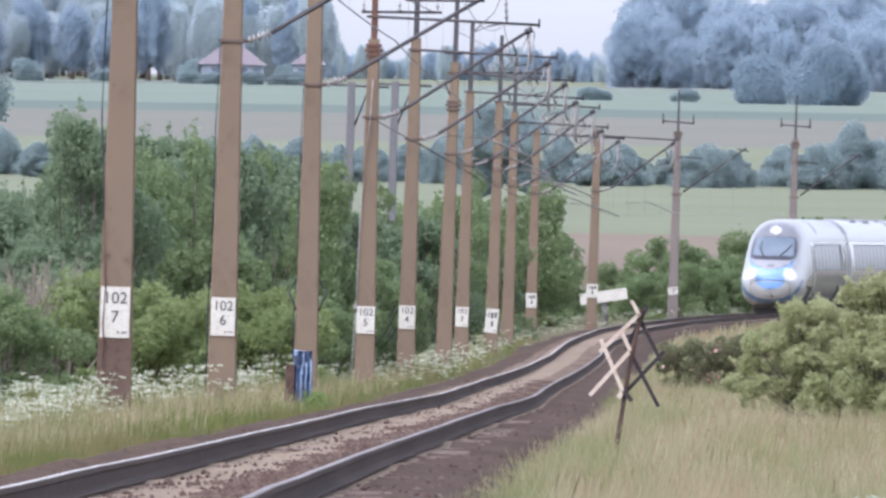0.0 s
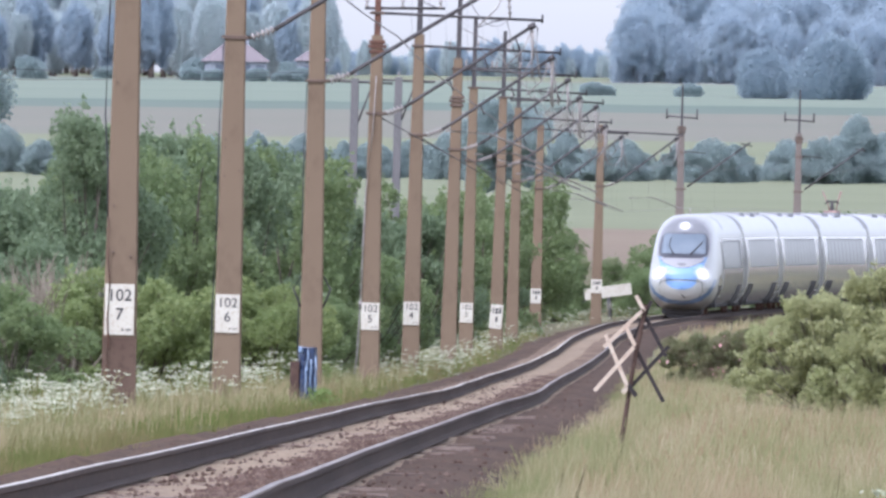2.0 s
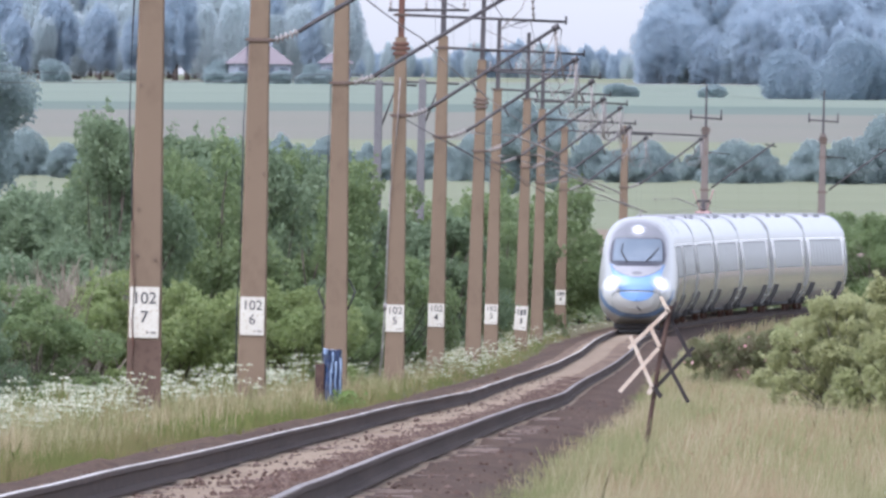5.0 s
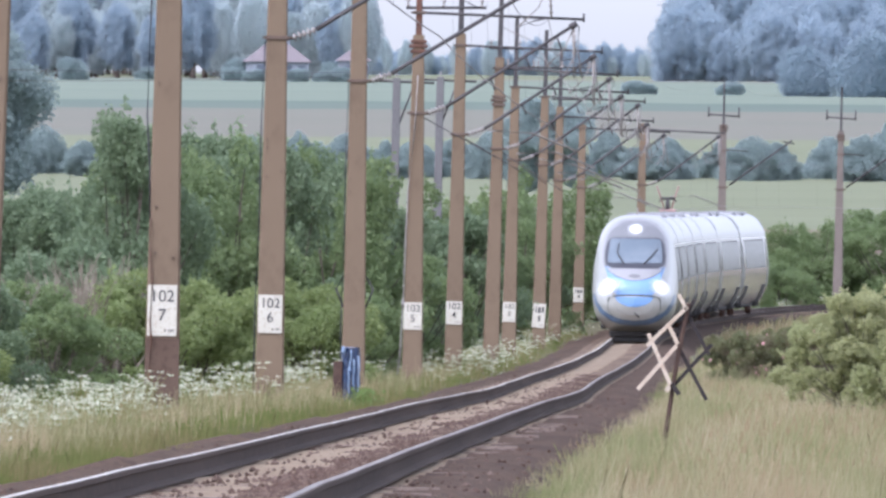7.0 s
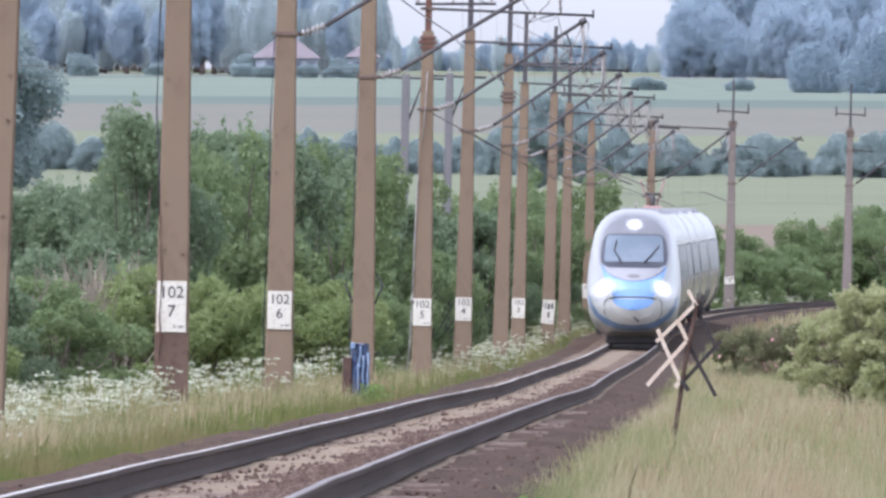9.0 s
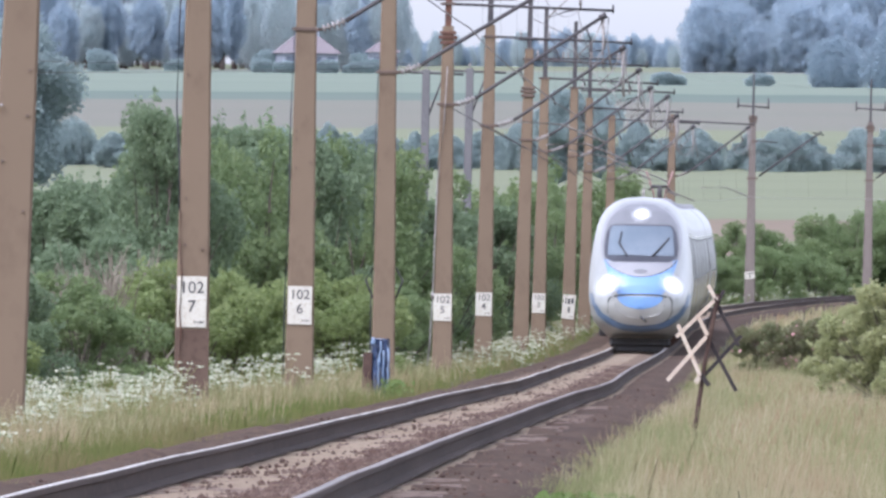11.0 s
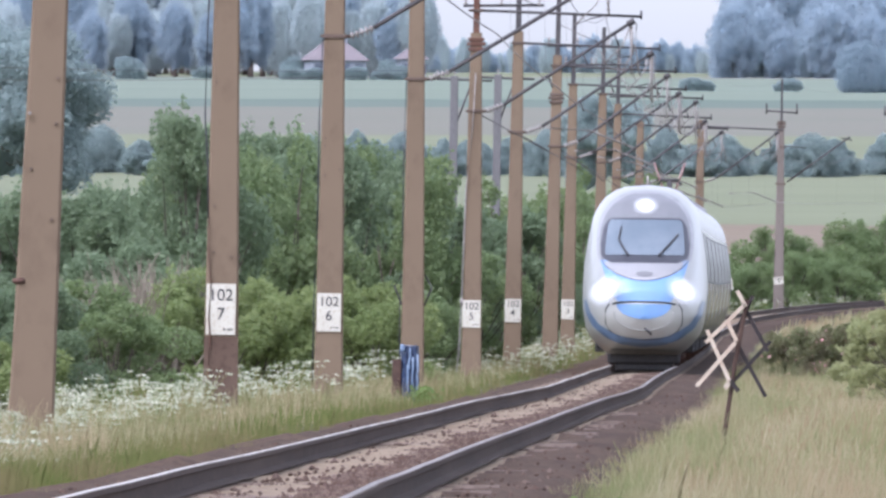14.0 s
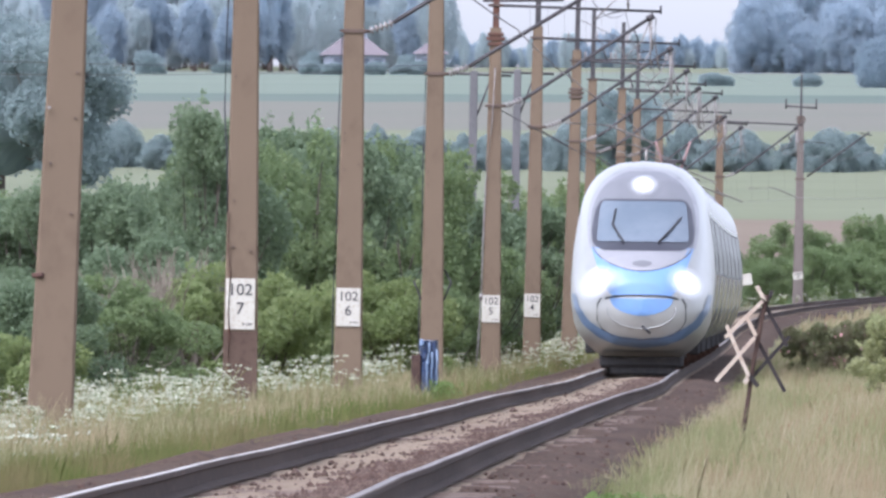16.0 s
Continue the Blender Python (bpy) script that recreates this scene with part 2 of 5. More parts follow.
TOPLIGHT = lamp_glow("lit_top_light_glare", (1.0, 0.98, 0.93), 0.33, 0.42)
WOOD_PALE = surface("pale_weathered_batten", (0.3661, 0.289, 0.2189), (0.4224, 0.3578, 0.2797), (0.2534, 0.1789, 0.1277), 3.0, 18.0, 0.85)
WOOD_DARK = surface("dark_backside_batten", (0.024, 0.0216, 0.0224), (0.04, 0.0344, 0.0336), (0.056, 0.044, 0.04), 3.0, 18.0, 0.9)
BLUE_FILM = surface("crumpled_blue_plastic", (0.00672, 0.014, 0.04032), (0.01232, 0.0308, 0.08064), (0.0084, 0.0112, 0.02304), 5.0, 14.0, 0.3, 0, 0.6, 0.03, (3, 3, 0.6))
BLUE_PALE = surface("pale_blue_plastic_fold", (0.12, 0.18, 0.28), (0.22, 0.29, 0.38), None, 5.0, 14.0, 0.3, 0, 0.2)
STUMP = surface("old_brown_timber", (0.0576, 0.0364, 0.0308), (0.08064, 0.0532, 0.042), None, 4.0, 20.0, 0.9)
# roof red and plaster are greyed and blued: distance haze in the colour
ROOF_RED = surface("hazed_red_roof_tiles", (0.171, 0.148, 0.1537), (0.1596, 0.1406, 0.147), (0.152, 0.1369, 0.1462), 0.4, 3.0, 0.9)
PLASTER = surface("pale_hazed_plaster", (0.23, 0.247, 0.276), (0.21, 0.226, 0.256), None, 0.5, 4.0, 0.9)
PANE_FAR = surface("dark_window_panes", (0.064, 0.08, 0.104), (0.088, 0.104, 0.128), None, 1.0, 4.0, 0.15, 0, 0.0)


# ---- mesh helpers ----
def mesh_object(name, verts, faces, material, parent=None, label="", smooth=False):
    me = bpy.data.meshes.new(name)
    me.from_pydata([tuple(map(float, v)) for v in verts], [], faces)
    me.materials.append(material)
    if smooth:
        me.polygons.foreach_set("use_smooth", [True] * len(me.polygons))
    me.update()
    ob = new(name, me)
    if parent:
        ob.parent = parent
    if label:
        ob["label"] = label
    return ob


def quads_object(name, corners, material, parent=None, label=""):
    """corners: (n, k, 3) array of n loose polygons with k corners each."""
    corners = np.asarray(corners, dtype=np.float32)
    n, k, _ = corners.shape
    me = bpy.data.meshes.new(name)
    me.vertices.add(n * k)
    me.vertices.foreach_set("co", corners.reshape(-1))
    me.loops.add(n * k)
    me.loops.foreach_set("vertex_index", np.arange(n * k, dtype=np.int32))
    me.polygons.add(n)
    me.polygons.foreach_set("loop_start", np.arange(0, n * k, k, dtype=np.int32))
    me.materials.append(material)
    me.update(calc_edges=True)
    ob = new(name, me)
    if parent:
        ob.parent = parent
    if label:
        ob["label"] = label
    return ob


def part(name, bm, material, parent, label="", smooth=False):
    me = bpy.data.meshes.new(name)
    bm.to_mesh(me)
    bm.free()
    me.materials.append(material)
    if smooth:
        me.polygons.foreach_set("use_smooth", [True] * len(me.polygons))
    ob = new(name, me)
    if parent:
        ob.parent = parent
    if label:
        ob["label"] = label
    return ob


def box(bm, x0, x1, y0, y1, z0, z1, top=1.0, bevel=0.0):
    """A box, its top scaled about its own middle."""
    cx, cy = (x0 + x1) / 2, (y0 + y1) / 2
    hx, hy = (x1 - x0) / 2, (y1 - y0) / 2
    vs = [bm.verts.new((cx + sx * hx * k, cy + sy * hy * k, z)) for z, k in ((z0, 1), (z1, top)) for sx, sy in ((-1, -1), (1, -1), (1, 1), (-1, 1))]
    fs = [bm.faces.new([vs[i] for i in f]) for f in ((3, 2, 1, 0), (4, 5, 6, 7), (0, 1, 5, 4), (1, 2, 6, 5), (2, 3, 7, 6), (3, 0, 4, 7))]
    if bevel:
        es = list({e for f in fs for e in f.edges})
        bmesh.ops.bevel(bm, geom=es, offset=bevel, segments=1, affect="EDGES")
    return bm


def tube(bm, points, radius, sides=6, end=None):
    """A round rod along the points; radius may run to end."""
    pts = [Vector(p) for p in points]
    end = radius if end is None else end
    rings = []
    for i, p in enumerate(pts):
        d = (pts[min(i + 1, len(pts) - 1)] - pts[max(i - 1, 0)]).normalized()
        a = d.orthogonal().normalized()
        b = d.cross(a)
        r = radius + (end - radius) * i / max(1, len(pts) - 1)
        rings.append([bm.verts.new(p + r * (math.cos(k * math.tau / sides) * a + math.sin(k * math.tau / sides) * b)) for k in range(sides)])
    # rings keep one orientation along nearly straight rods
    for r0, r1 in zip(rings, rings[1:]):
        shift = min(range(sides), key=lambda s: (r0[0].co - r1[s].co).length)
        for k in range(sides):
            bm.faces.new((r0[k], r0[(k + 1) % sides], r1[(k + 1 + shift) % sides], r1[(k + shift) % sides]))
    bm.faces.new(rings[0][::-1])
    bm.faces.new(rings[-1])
    return bm


def rod(name, points, radius, material, parent=None, label="", sides=6, end=None):
    return part(name, tube(bmesh.new(), points, radius, sides, end), material, parent, label, True)


def empty(name, m, label, category, group="", kind=""):
    ob = new(name)
    ob.matrix_basis = m
    ob.empty_display_size = 0.2
    return tagged(ob, label, category, group, kind)


# ---- the line of the track and the lie of the land ----
# distances along the view are laid out in steps of DEPTH metres
DEPTH = 1.25
LINE_Y = np.concatenate([DEPTH * np.array([0, 60, 109, 153, 195, 235, 293, 335]),
                         [463, 499, 534, 570, 605, 640, 711, 747, 782, 800, 844, 888, 906, 924, 941, 959, 977, 994, 1012, 1030, 1047, 1066, 1100, 1150, 1250, 1500]])
LINE_X = np.array([-2.7, -2.2, -1.83, -1.42, -0.83, -0.15, 0.7, 1.1,
                   1.47, 1.84, 2.20, 2.57, 2.95, 3.33, 4.11, 4.48, 4.87, 5.11, 5.88, 6.83, 7.40, 8.06, 8.87, 9.76, 10.79, 11.98, 13.25, 14.70, 16.35, 18.25, 22.0, 28.3, 43.0, 92.0])
RISE_Y = np.array([0, 136, 191, 244, 294, 388, 458, 499, 534, 570, 605, 640, 711, 747, 782, 844, 888, 924, 959, 994, 1030, 1066, 1375])
RISE_Z = np.array([-0.12, -0.12, -0.15, -0.12, -0.05, -0.04, 0.0, 0.05, 0.09, 0.14, 0.20, 0.29, 0.48, 0.64, 0.80, 1.16, 1.43, 1.66, 1.90, 2.16, 2.40, 2.62, 4.4])
FINE = np.arange(-60, 1500, 2.0)
fine_x = np.interp(FINE, LINE_Y, LINE_X)
fine_z = np.interp(FINE, RISE_Y, RISE_Z)
soft_k = np.hanning(19) / np.hanning(19).sum()
fine_x = np.convolve(np.pad(fine_x, 9, mode="reflect", reflect_type="odd"), soft_k, "valid")
fine_z = np.convolve(np.pad(fine_z, 9, mode="reflect", reflect_type="odd"), soft_k, "valid")


def track_x(y):
    return np.interp(y, FINE, fine_x)


def track_z(y):
    return np.interp(y, FINE, fine_z)


LAND_Y = DEPTH * np.array([-400, 0, 500, 600, 700, 830, 900, 1000, 1100, 1500, 2200, 2400, 2700, 3000, 3300, 4950])
LAND_Z = np.array([-0.6, -0.5, -0.3, 0.1, 0.8, 2.0, 3.0, 5.2, 7.6, 13.6, 28.9, 32.2, 37.6, 42.9, 47.5, 49.5])
BANK_Q = np.array([-30, -12, -7, -4.6, -2.9, -2.0, -1.6, 1.6, 2.0, 2.9, 5, 12, 30])
BANK_Z = np.array([-1.2, -1.2, -0.7, -0.34, -0.35, -0.44, -0.38, -0.38, -0.42, -0.44, -0.41, -0.35, -0.3])


def land(x, y):
    x, y = np.asarray(x, float), np.asarray(y, float)
    q = x - track_x(y)
    w = np.clip((45 - np.abs(q)) / 30, 0, 1) * np.clip((1325 - y) / 75, 0, 1)
    w = w * w * (3 - 2 * w)
    base = np.interp(y, LAND_Y, LAND_Z) + 0.0075 * x * np.clip((y - 1250) / 625, 0, 1)
    return w * (track_z(y) + np.interp(q, BANK_Q, BANK_Z)) + (1 - w) * base


# ---- ground: one sheet to the horizon, with its fields ----
def build_ground():
    ys = np.concatenate([np.arange(-300, 60, 40), np.arange(60, 500, 4), np.arange(500, 1060, 10), np.arange(1060, 1500, 20), np.arange(1500, 3000, 50), np.arange(3000, 4951, 150)])
    ys = np.unique(np.concatenate([ys, [1005, 1090, 1800, 2085, 2180, 2850, 2890]]))
    q = np.concatenate([-np.geomspace(12, 2400, 26)[::-1], np.arange(-11.5, 11.6, 0.5), np.geomspace(12, 2400, 26)])
    ys = ys[ys < 3900] * DEPTH
    qq, yy = np.meshgrid(q, ys)
    keep = np.clip((1375 - yy) / 125, 0, 1)
    xx = qq + track_x(np.minimum(yy, 1375)) * keep
    zz = land(xx, yy)
    rng = np.random.default_rng(3)
    zz += rng.normal(0, 0.018, zz.shape) * (np.abs(qq) > 2.2)
    verts = np.stack([xx, yy, zz], -1).reshape(-1, 3)
    w = len(q)
    faces = [(j * w + i, j * w + i + 1, (j + 1) * w + i + 1, (j + 1) * w + i) for j in range(len(ys) - 1) for i in range(w - 1)]
    ob = mesh_object("ground", verts, faces, SOIL, smooth=True)
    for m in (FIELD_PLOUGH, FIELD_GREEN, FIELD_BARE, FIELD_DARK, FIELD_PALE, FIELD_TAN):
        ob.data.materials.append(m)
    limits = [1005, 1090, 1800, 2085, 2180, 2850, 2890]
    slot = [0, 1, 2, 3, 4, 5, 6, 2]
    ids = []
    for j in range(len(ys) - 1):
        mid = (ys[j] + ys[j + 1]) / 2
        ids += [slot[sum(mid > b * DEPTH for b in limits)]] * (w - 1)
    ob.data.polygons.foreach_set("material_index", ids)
    tagged(ob, "grassy ground rising into green and bare farm fields", "ground", "", "structure")


build_ground()


# ---- railway track ----
def build_track():
    track = empty("railway_track", pose(0, 0, 0), "single railway track with shiny rail heads on fouled ballast", "railway track", "", "structure")
    ys = np.concatenate([np.arange(12, 520, 1.5), np.arange(520, 1340, 7)])
    q = np.array([-2.75, -1.8, -1.5, -1.2, -0.9, -0.6, -0.3, 0, 0.3, 0.6, 0.9, 1.2, 1.5, 1.8, 2.15, 2.5])
    zq = np.array([-0.42, -0.215, -0.2, -0.2, -0.2, -0.19, -0.18, -0.18, -0.18, -0.19, -0.2, -0.2, -0.22, -0.3, -0.47, -0.62])
    rng = np.random.default_rng(5)
    qq, yy = np.meshgrid(q, ys)
    zz = track_z(yy) + zq + rng.normal(0, 0.014, qq.shape) * np.where(np.abs(qq) > 1.6, 2.6, 1.0)
    verts = np.stack([track_x(yy) + qq, yy, zz], -1).reshape(-1, 3)
    w = len(q)
    faces = [(j * w + i, j * w + i + 1, (j + 1) * w + i + 1, (j + 1) * w + i) for j in range(len(ys) - 1) for i in range(w - 1)]
    bed = mesh_object("ballast_bed", verts, faces, BALLAST, track, "brown fouled ballast bed with sandy grit", True)
    bed.data.materials.append(SAND)
    bed.data.materials.append(EARTH)
    bed.data.polygons.foreach_set("material_index", [1 if f % (w - 1) in (3, 4, 5, 6, 9) else 2 if f % (w - 1) in (0, 1, 10, 11, 12, 13, 14) else 0 for f in range(len(faces))])
    # rail section, half-widths and heights under the running surface
    sec = [(-0.034, -0.002), (-0.036, -0.012), (-0.036, -0.036), (-0.010, -0.05), (-0.008, -0.135), (-0.07, -0.16), (-0.07, -0.172),
           (0.07, -0.172), (0.07, -0.16), (0.008, -0.135), (0.010, -0.05), (0.036, -0.036), (0.036, -0.012), (0.034, -0.002), (0.022, 0.0), (-0.022, 0.0)]
    ys = np.concatenate([np.arange(12, 520, 3.0), np.arange(520, 1340, 6)])
    n = len(sec)
    wob = np.random.default_rng(11)
    for side in (-0.752, 0.752):
        dip = np.convolve(wob.normal(0, 0.010, len(ys) + 4), [0.2, 0.2, 0.2, 0.2, 0.2], "valid")
        verts, faces = [], []
        for y, d in zip(ys, dip):
            x, z = track_x(y) + side, track_z(y) + d * 0.6
            verts += [(x + a, y, z + b) for a, b in sec]
        for j in range(len(ys) - 1):
            faces += [(j * n + i, (j + 1) * n + i, (j + 1) * n + (i + 1) % n, j * n + (i + 1) % n) for i in range(n)]
        rail = mesh_object("rail", verts, faces, RAIL_WEB, track, "rusty rail with a polished head")
        rail.data.materials.append(RAIL_TOP_GLINT if side < 0 else RAIL_TOP_PLAIN)
        idx = [1 if i % n in (14, 15) else 0 for i in range(len(faces))]
        rail.data.polygons.foreach_set("material_index", idx)
    # sleepers: the nearest as pieces on one mesh, the rest joined
    bm = box(bmesh.new(), -1.27, 1.27, -0.13, 0.13, -0.21, 0.0, 0.97)
    me = bpy.data.meshes.new("sleeper")
    bm.to_mesh(me)
    bm.free()
    me.materials.append(SLEEPER)
    spots = np.arange(128, 1250, 0.62)
    for y in spots[:290]:
        ob = new("sleeper", me)
        ob.parent = track
        ob.matrix_basis = pose(track_x(y), y, track_z(y) - 0.235 + random.uniform(-0.012, 0.012) + (0.055 if random.random() < 0.06 else 0), 0, 0, random.uniform(-0.6, 0.6))
    rest = bmesh.new()
    for y in spots[290:]:
        x, z = track_x(y), track_z(y) - 0.235
        box(rest, x - 1.27, x + 1.27, y - 0.13, y + 0.13, z - 0.2, z)
    tagged(part("sleepers", rest, SLEEPER, track), kind="stuff")
    # loose stones and clods
    rng = np.random.default_rng(8)
    m = 30000
    y = 142 * (540 / 142) ** rng.random(m)
    qs = rng.uniform(-2.3, 2.3, m)
    qs = np.where(rng.random(m) < 0.86, rng.normal(0.24, 0.13, m) + 0.16 * np.sin(y * 0.12) * np.sin(y * 0.31 + 1), qs)
    near = np.abs(np.abs(qs) - 0.752) < 0.12
    qs = np.where(near, qs * 0.6, qs)
    zb = track_z(y) + np.interp(qs, q, zq)
    size = rng.uniform(0.008, 0.027, m) * np.where(rng.random(m) < 0.06, 1.7, 1)
    octa = np.array([(1, 0, 0), (0, 1, 0), (-1, 0, 0), (0, -1, 0), (0, 0, 0.8), (0, 0, -0.8)])
    tri = np.array([(0, 1, 4), (1, 2, 4), (2, 3, 4), (3, 0, 4), (1, 0, 5), (2, 1, 5), (3, 2, 5), (0, 3, 5)])
    v = octa[None] * size[:, None, None] * rng.uniform(0.6, 1.3, (m, 6, 1))
    a = rng.random(m) * math.tau
    c, s = np.cos(a)[:, None], np.sin(a)[:, None]
    v = np.stack([v[..., 0] * c - v[..., 1] * s, v[..., 0] * s + v[..., 1] * c, v[..., 2]], -1)
    v += np.stack([track_x(y) + qs, y, zb + size * 0.35], -1)[:, None]
    faces = (tri[None] + 6 * np.arange(m)[:, None, None]).reshape(-1, 3).tolist()
    stones = mesh_object("ballast_stones", v.reshape(-1, 3), faces, STONE, track, "loose brown ballast stones")
    tagged(stones, kind="stuff")


STONE = foliage("brown_ballast_stones", (0.051, 0.03411, 0.02808), (0.136, 0.1, 0.08112), (0.0748, 0.04854, 0.03744), 0.8, 0.0, 0.95)
build_track()


# ---- masts of the overhead line ----
def text_mesh(name, body, size, parent, m):
    cu = bpy.data.curves.new(name, "FONT")
    cu.body, cu.size, cu.align_x, cu.align_y, cu.extrude, cu.offset = body, size, "CENTER", "CENTER", 0.002, size * 0.004
    tmp = bpy.data.objects.new(name, cu)
    scene.collection.objects.link(tmp)
    me = bpy.data.meshes.new_from_object(tmp.evaluated_get(bpy.context.evaluated_depsgraph_get()))
    bpy.data.objects.remove(tmp)
    me.materials.clear()
    me.materials.append(INK)
    ob = new(name, me)
    ob.parent = parent
    ob.matrix_basis = m
    return ob


def concrete_pole(height, w0, w1, material, parent, name="concrete_pole"):
    """A tapered pole with chamfered edges and a shallow recess down its face."""
    bm = bmesh.new()
    d0, d1 = w0 * 0.62, w1 * 0.7
    rings = []
    steps = 8
    for i in range(steps + 1):
        k = i / steps
        w, d, c = w0 + (w1 - w0) * k, d0 + (d1 - d0) * k, 0.025
        z = -0.6 + (height + 0.6) * k
        pts = [(-w / 2 + c, -d / 2), (w / 2 - c, -d / 2), (w / 2, -d / 2 + c), (w / 2, d / 2 - c), (w / 2 - c, d / 2), (-w / 2 + c, d / 2), (-w / 2, d / 2 - c), (-w / 2, -d / 2 + c)]
        rings.append([bm.verts.new((x, y, z)) for x, y in pts])
    for a, b in zip(rings, rings[1:]):
        for k in range(8):
            bm.faces.new((a[k], a[(k + 1) % 8], b[(k + 1) % 8], b[k]))
    bm.faces.new(rings[-1])
    return part(name, bm, material, parent)


def clamp_band(z, w, parent, material=None):
    bm = bmesh.new()
    d = w * 0.68
    box(bm, -w / 2 - 0.03, w / 2 + 0.03, -d / 2 - 0.03, d / 2 + 0.03, z - 0.035, z + 0.035, 1, 0.008)
    tube(bm, [(w / 2 + 0.02, 0, z), (w / 2 + 0.10, 0, z)], 0.03)
    tube(bm, [(-w / 2 - 0.02, 0, z), (-w / 2 - 0.07, 0, z)], 0.02)
    return part("clamp_band", bm, material or BAND, parent, "rusted steel clamp band")


def insulator(a, b, parent, discs=4, r=0.07):
    """A string of porcelain discs between a and b."""
    a, b = Vector(a), Vector(b)
    bm = tube(bmesh.new(), [a, b], 0.02)
    d = (b - a)
    for i in range(discs):
        c = a + d * ((i + 0.7) / (discs + 0.4))
        tube(bm, [c - d.normalized() * 0.03, c, c + d.normalized() * 0.025], r, 8, r * 0.35)
    return part("insulator", bm, PORCELAIN, parent, "pale porcelain insulator string", True)


def cantilever(parent, w_at, reach, up=2.05, low=5.95, tie=True, droppers=True):
    """Inclined strut with its tie, registration arm and hangers, on the track side."""
    x0 = w_at(low) / 2
    clamp_band(low, w_at(low), parent)
    insulator((x0 + 0.08, 0, low), (x0 + 0.5, 0, low + 0.16), parent, 5, 0.085)
    tip = (reach, 0, low + up)
    rod("cantilever_strut", [(x0 + 0.48, 0, low + 0.15), (x0 + 0.75, 0, low + 0.33), tip], 0.042, STEEL, parent)
    rod("strut_cap", [(reach - 0.1, 0, low + up - 0.06), (reach + 0.05, 0, low + up + 0.03)], 0.075, STEEL, parent)
    if tie:
        zt = low + up + 0.2
        clamp_band(zt, w_at(zt), parent)
        rod("top_tie", [(w_at(zt) / 2, 0, zt), (reach + 0.2, 0, zt - 0.08)], 0.032, STEEL, parent)
        rod("tie_hook", [(reach + 0.2, 0, zt - 0.14), (reach + 0.2, 0, zt + 0.05)], 0.025, STEEL, parent)
    if droppers:
        insulator((reach - 0.02, 0, low + up - 0.05), (reach + 0.03, 0, low + up - 0.75), parent, 5, 0.05)
        rod("hanger", [(reach - 0.02, 0.05, low + up - 0.05), (reach - 0.22, 0.05, low + up - 0.55), (reach - 0.62, 0, low + up - 0.95)], 0.016, PORCELAIN, parent, "pale hanger rope")
        rod("hanger_link", [(reach - 0.62, 0, low + up - 0.95), (reach - 0.3, 0, low + up - 0.82), (reach + 0.03, 0, low + up - 0.75)], 0.014, STEEL, parent)


def number_plate_board(parent, z, w, h, front, lines, tilt=0.0):
    bm = box(bmesh.new(), -w / 2, w / 2, -0.004, 0.004, -h / 2, h / 2, 1, 0.002)
    plate = part("marker_plate", bm, PLATE, parent, "white marker plate with black figures")
    plate.matrix_basis = pose(-0.01, -front - 0.02, z, 0, tilt, 0)
    if lines:
        text_mesh("figure_line", lines[0], w * 0.56, plate, pose(0, -0.008, h * 0.27, 90, 0, 0))
        text_mesh("figure_line", lines[1], w * 0.58, plate, pose(0, -0.008, -h * 0.10, 90, 0, 0))
    else:
        for dx, dz, bw, bh in ((-0.26, 0.24, 0.10, 0.26), (0.0, 0.22, 0.2, 0.24), (0.27, 0.25, 0.18, 0.24), (0.05, -0.12, 0.16, 0.24)):
            part("worn_figure", box(bmesh.new(), (dx - bw / 2) * w, (dx + bw / 2) * w, -0.009, -0.005, (dz - bh / 2) * h, (dz + bh / 2) * h), INK, plate)
    for dx, bw in ((0.12, 0.05), (0.22, 0.03), (0.30, 0.06), (0.38, 0.04)):
        part("small_mark", box(bmesh.new(), (dx - bw / 2) * w, (dx + bw / 2) * w, -0.009, -0.005, -0.42 * h, -0.37 * h), INK, plate)
    return plate


# y, x at foot, concrete height above foot, plate (centre above foot, width, height, lines, tilt), spike, collar
MASTS = [
    (195, -5.47, 9.0, None, 0.0, None),
    (253, -4.50, 9.0, (1.34, 0.405, 0.70, ("102", "7"), 0), 0.0, None),
    (308, -3.68, 9.2, (1.34, 0.405, 0.64, ("102", "6"), 0), 0.0, None),
    (359, -2.66, 9.3, None, 0.0, None),
    (413, -1.74, 7.7, (1.41, 0.41, 0.61, ("102", "5"), 0), 2.6, 7.45),
    (467, -0.93, 8.5, (1.43, 0.41, 0.59, ("102", "4"), 0), 2.4, None),
    (516, 0.02, 8.5, None, 2.2, 7.3),
    (569, 0.56, 8.2, (1.26, 0.40, 0.61, ("102", "3"), 0), 2.2, None),
    (610, 1.59, 8.2, (0.96, 0.42, 0.80, (), 4), 2.2, None),
    (652, 2.26, 8.2, None, 2.0, None),
    (700, 3.31, 8.0, (1.52, 0.39, 0.56, (), 0), 0.0, None),
    (750, 6.00, 8.1, (1.53, 0.45, 0.56, (), 0), 0.0, 7.9),
    (805, 9.98, 7.65, (0.87, 0.43, 0.33, (), -8), 2.0, 7.7),
    (850, 15.95, 7.8, None, 2.0, 7.5),
]
FOOT = [-0.33, -0.25, -0.22, -0.22, -0.18, -0.05, 0.1, 0.3, 0.55, 0.75, 0.9, 1.45, 2.35, 2.7]


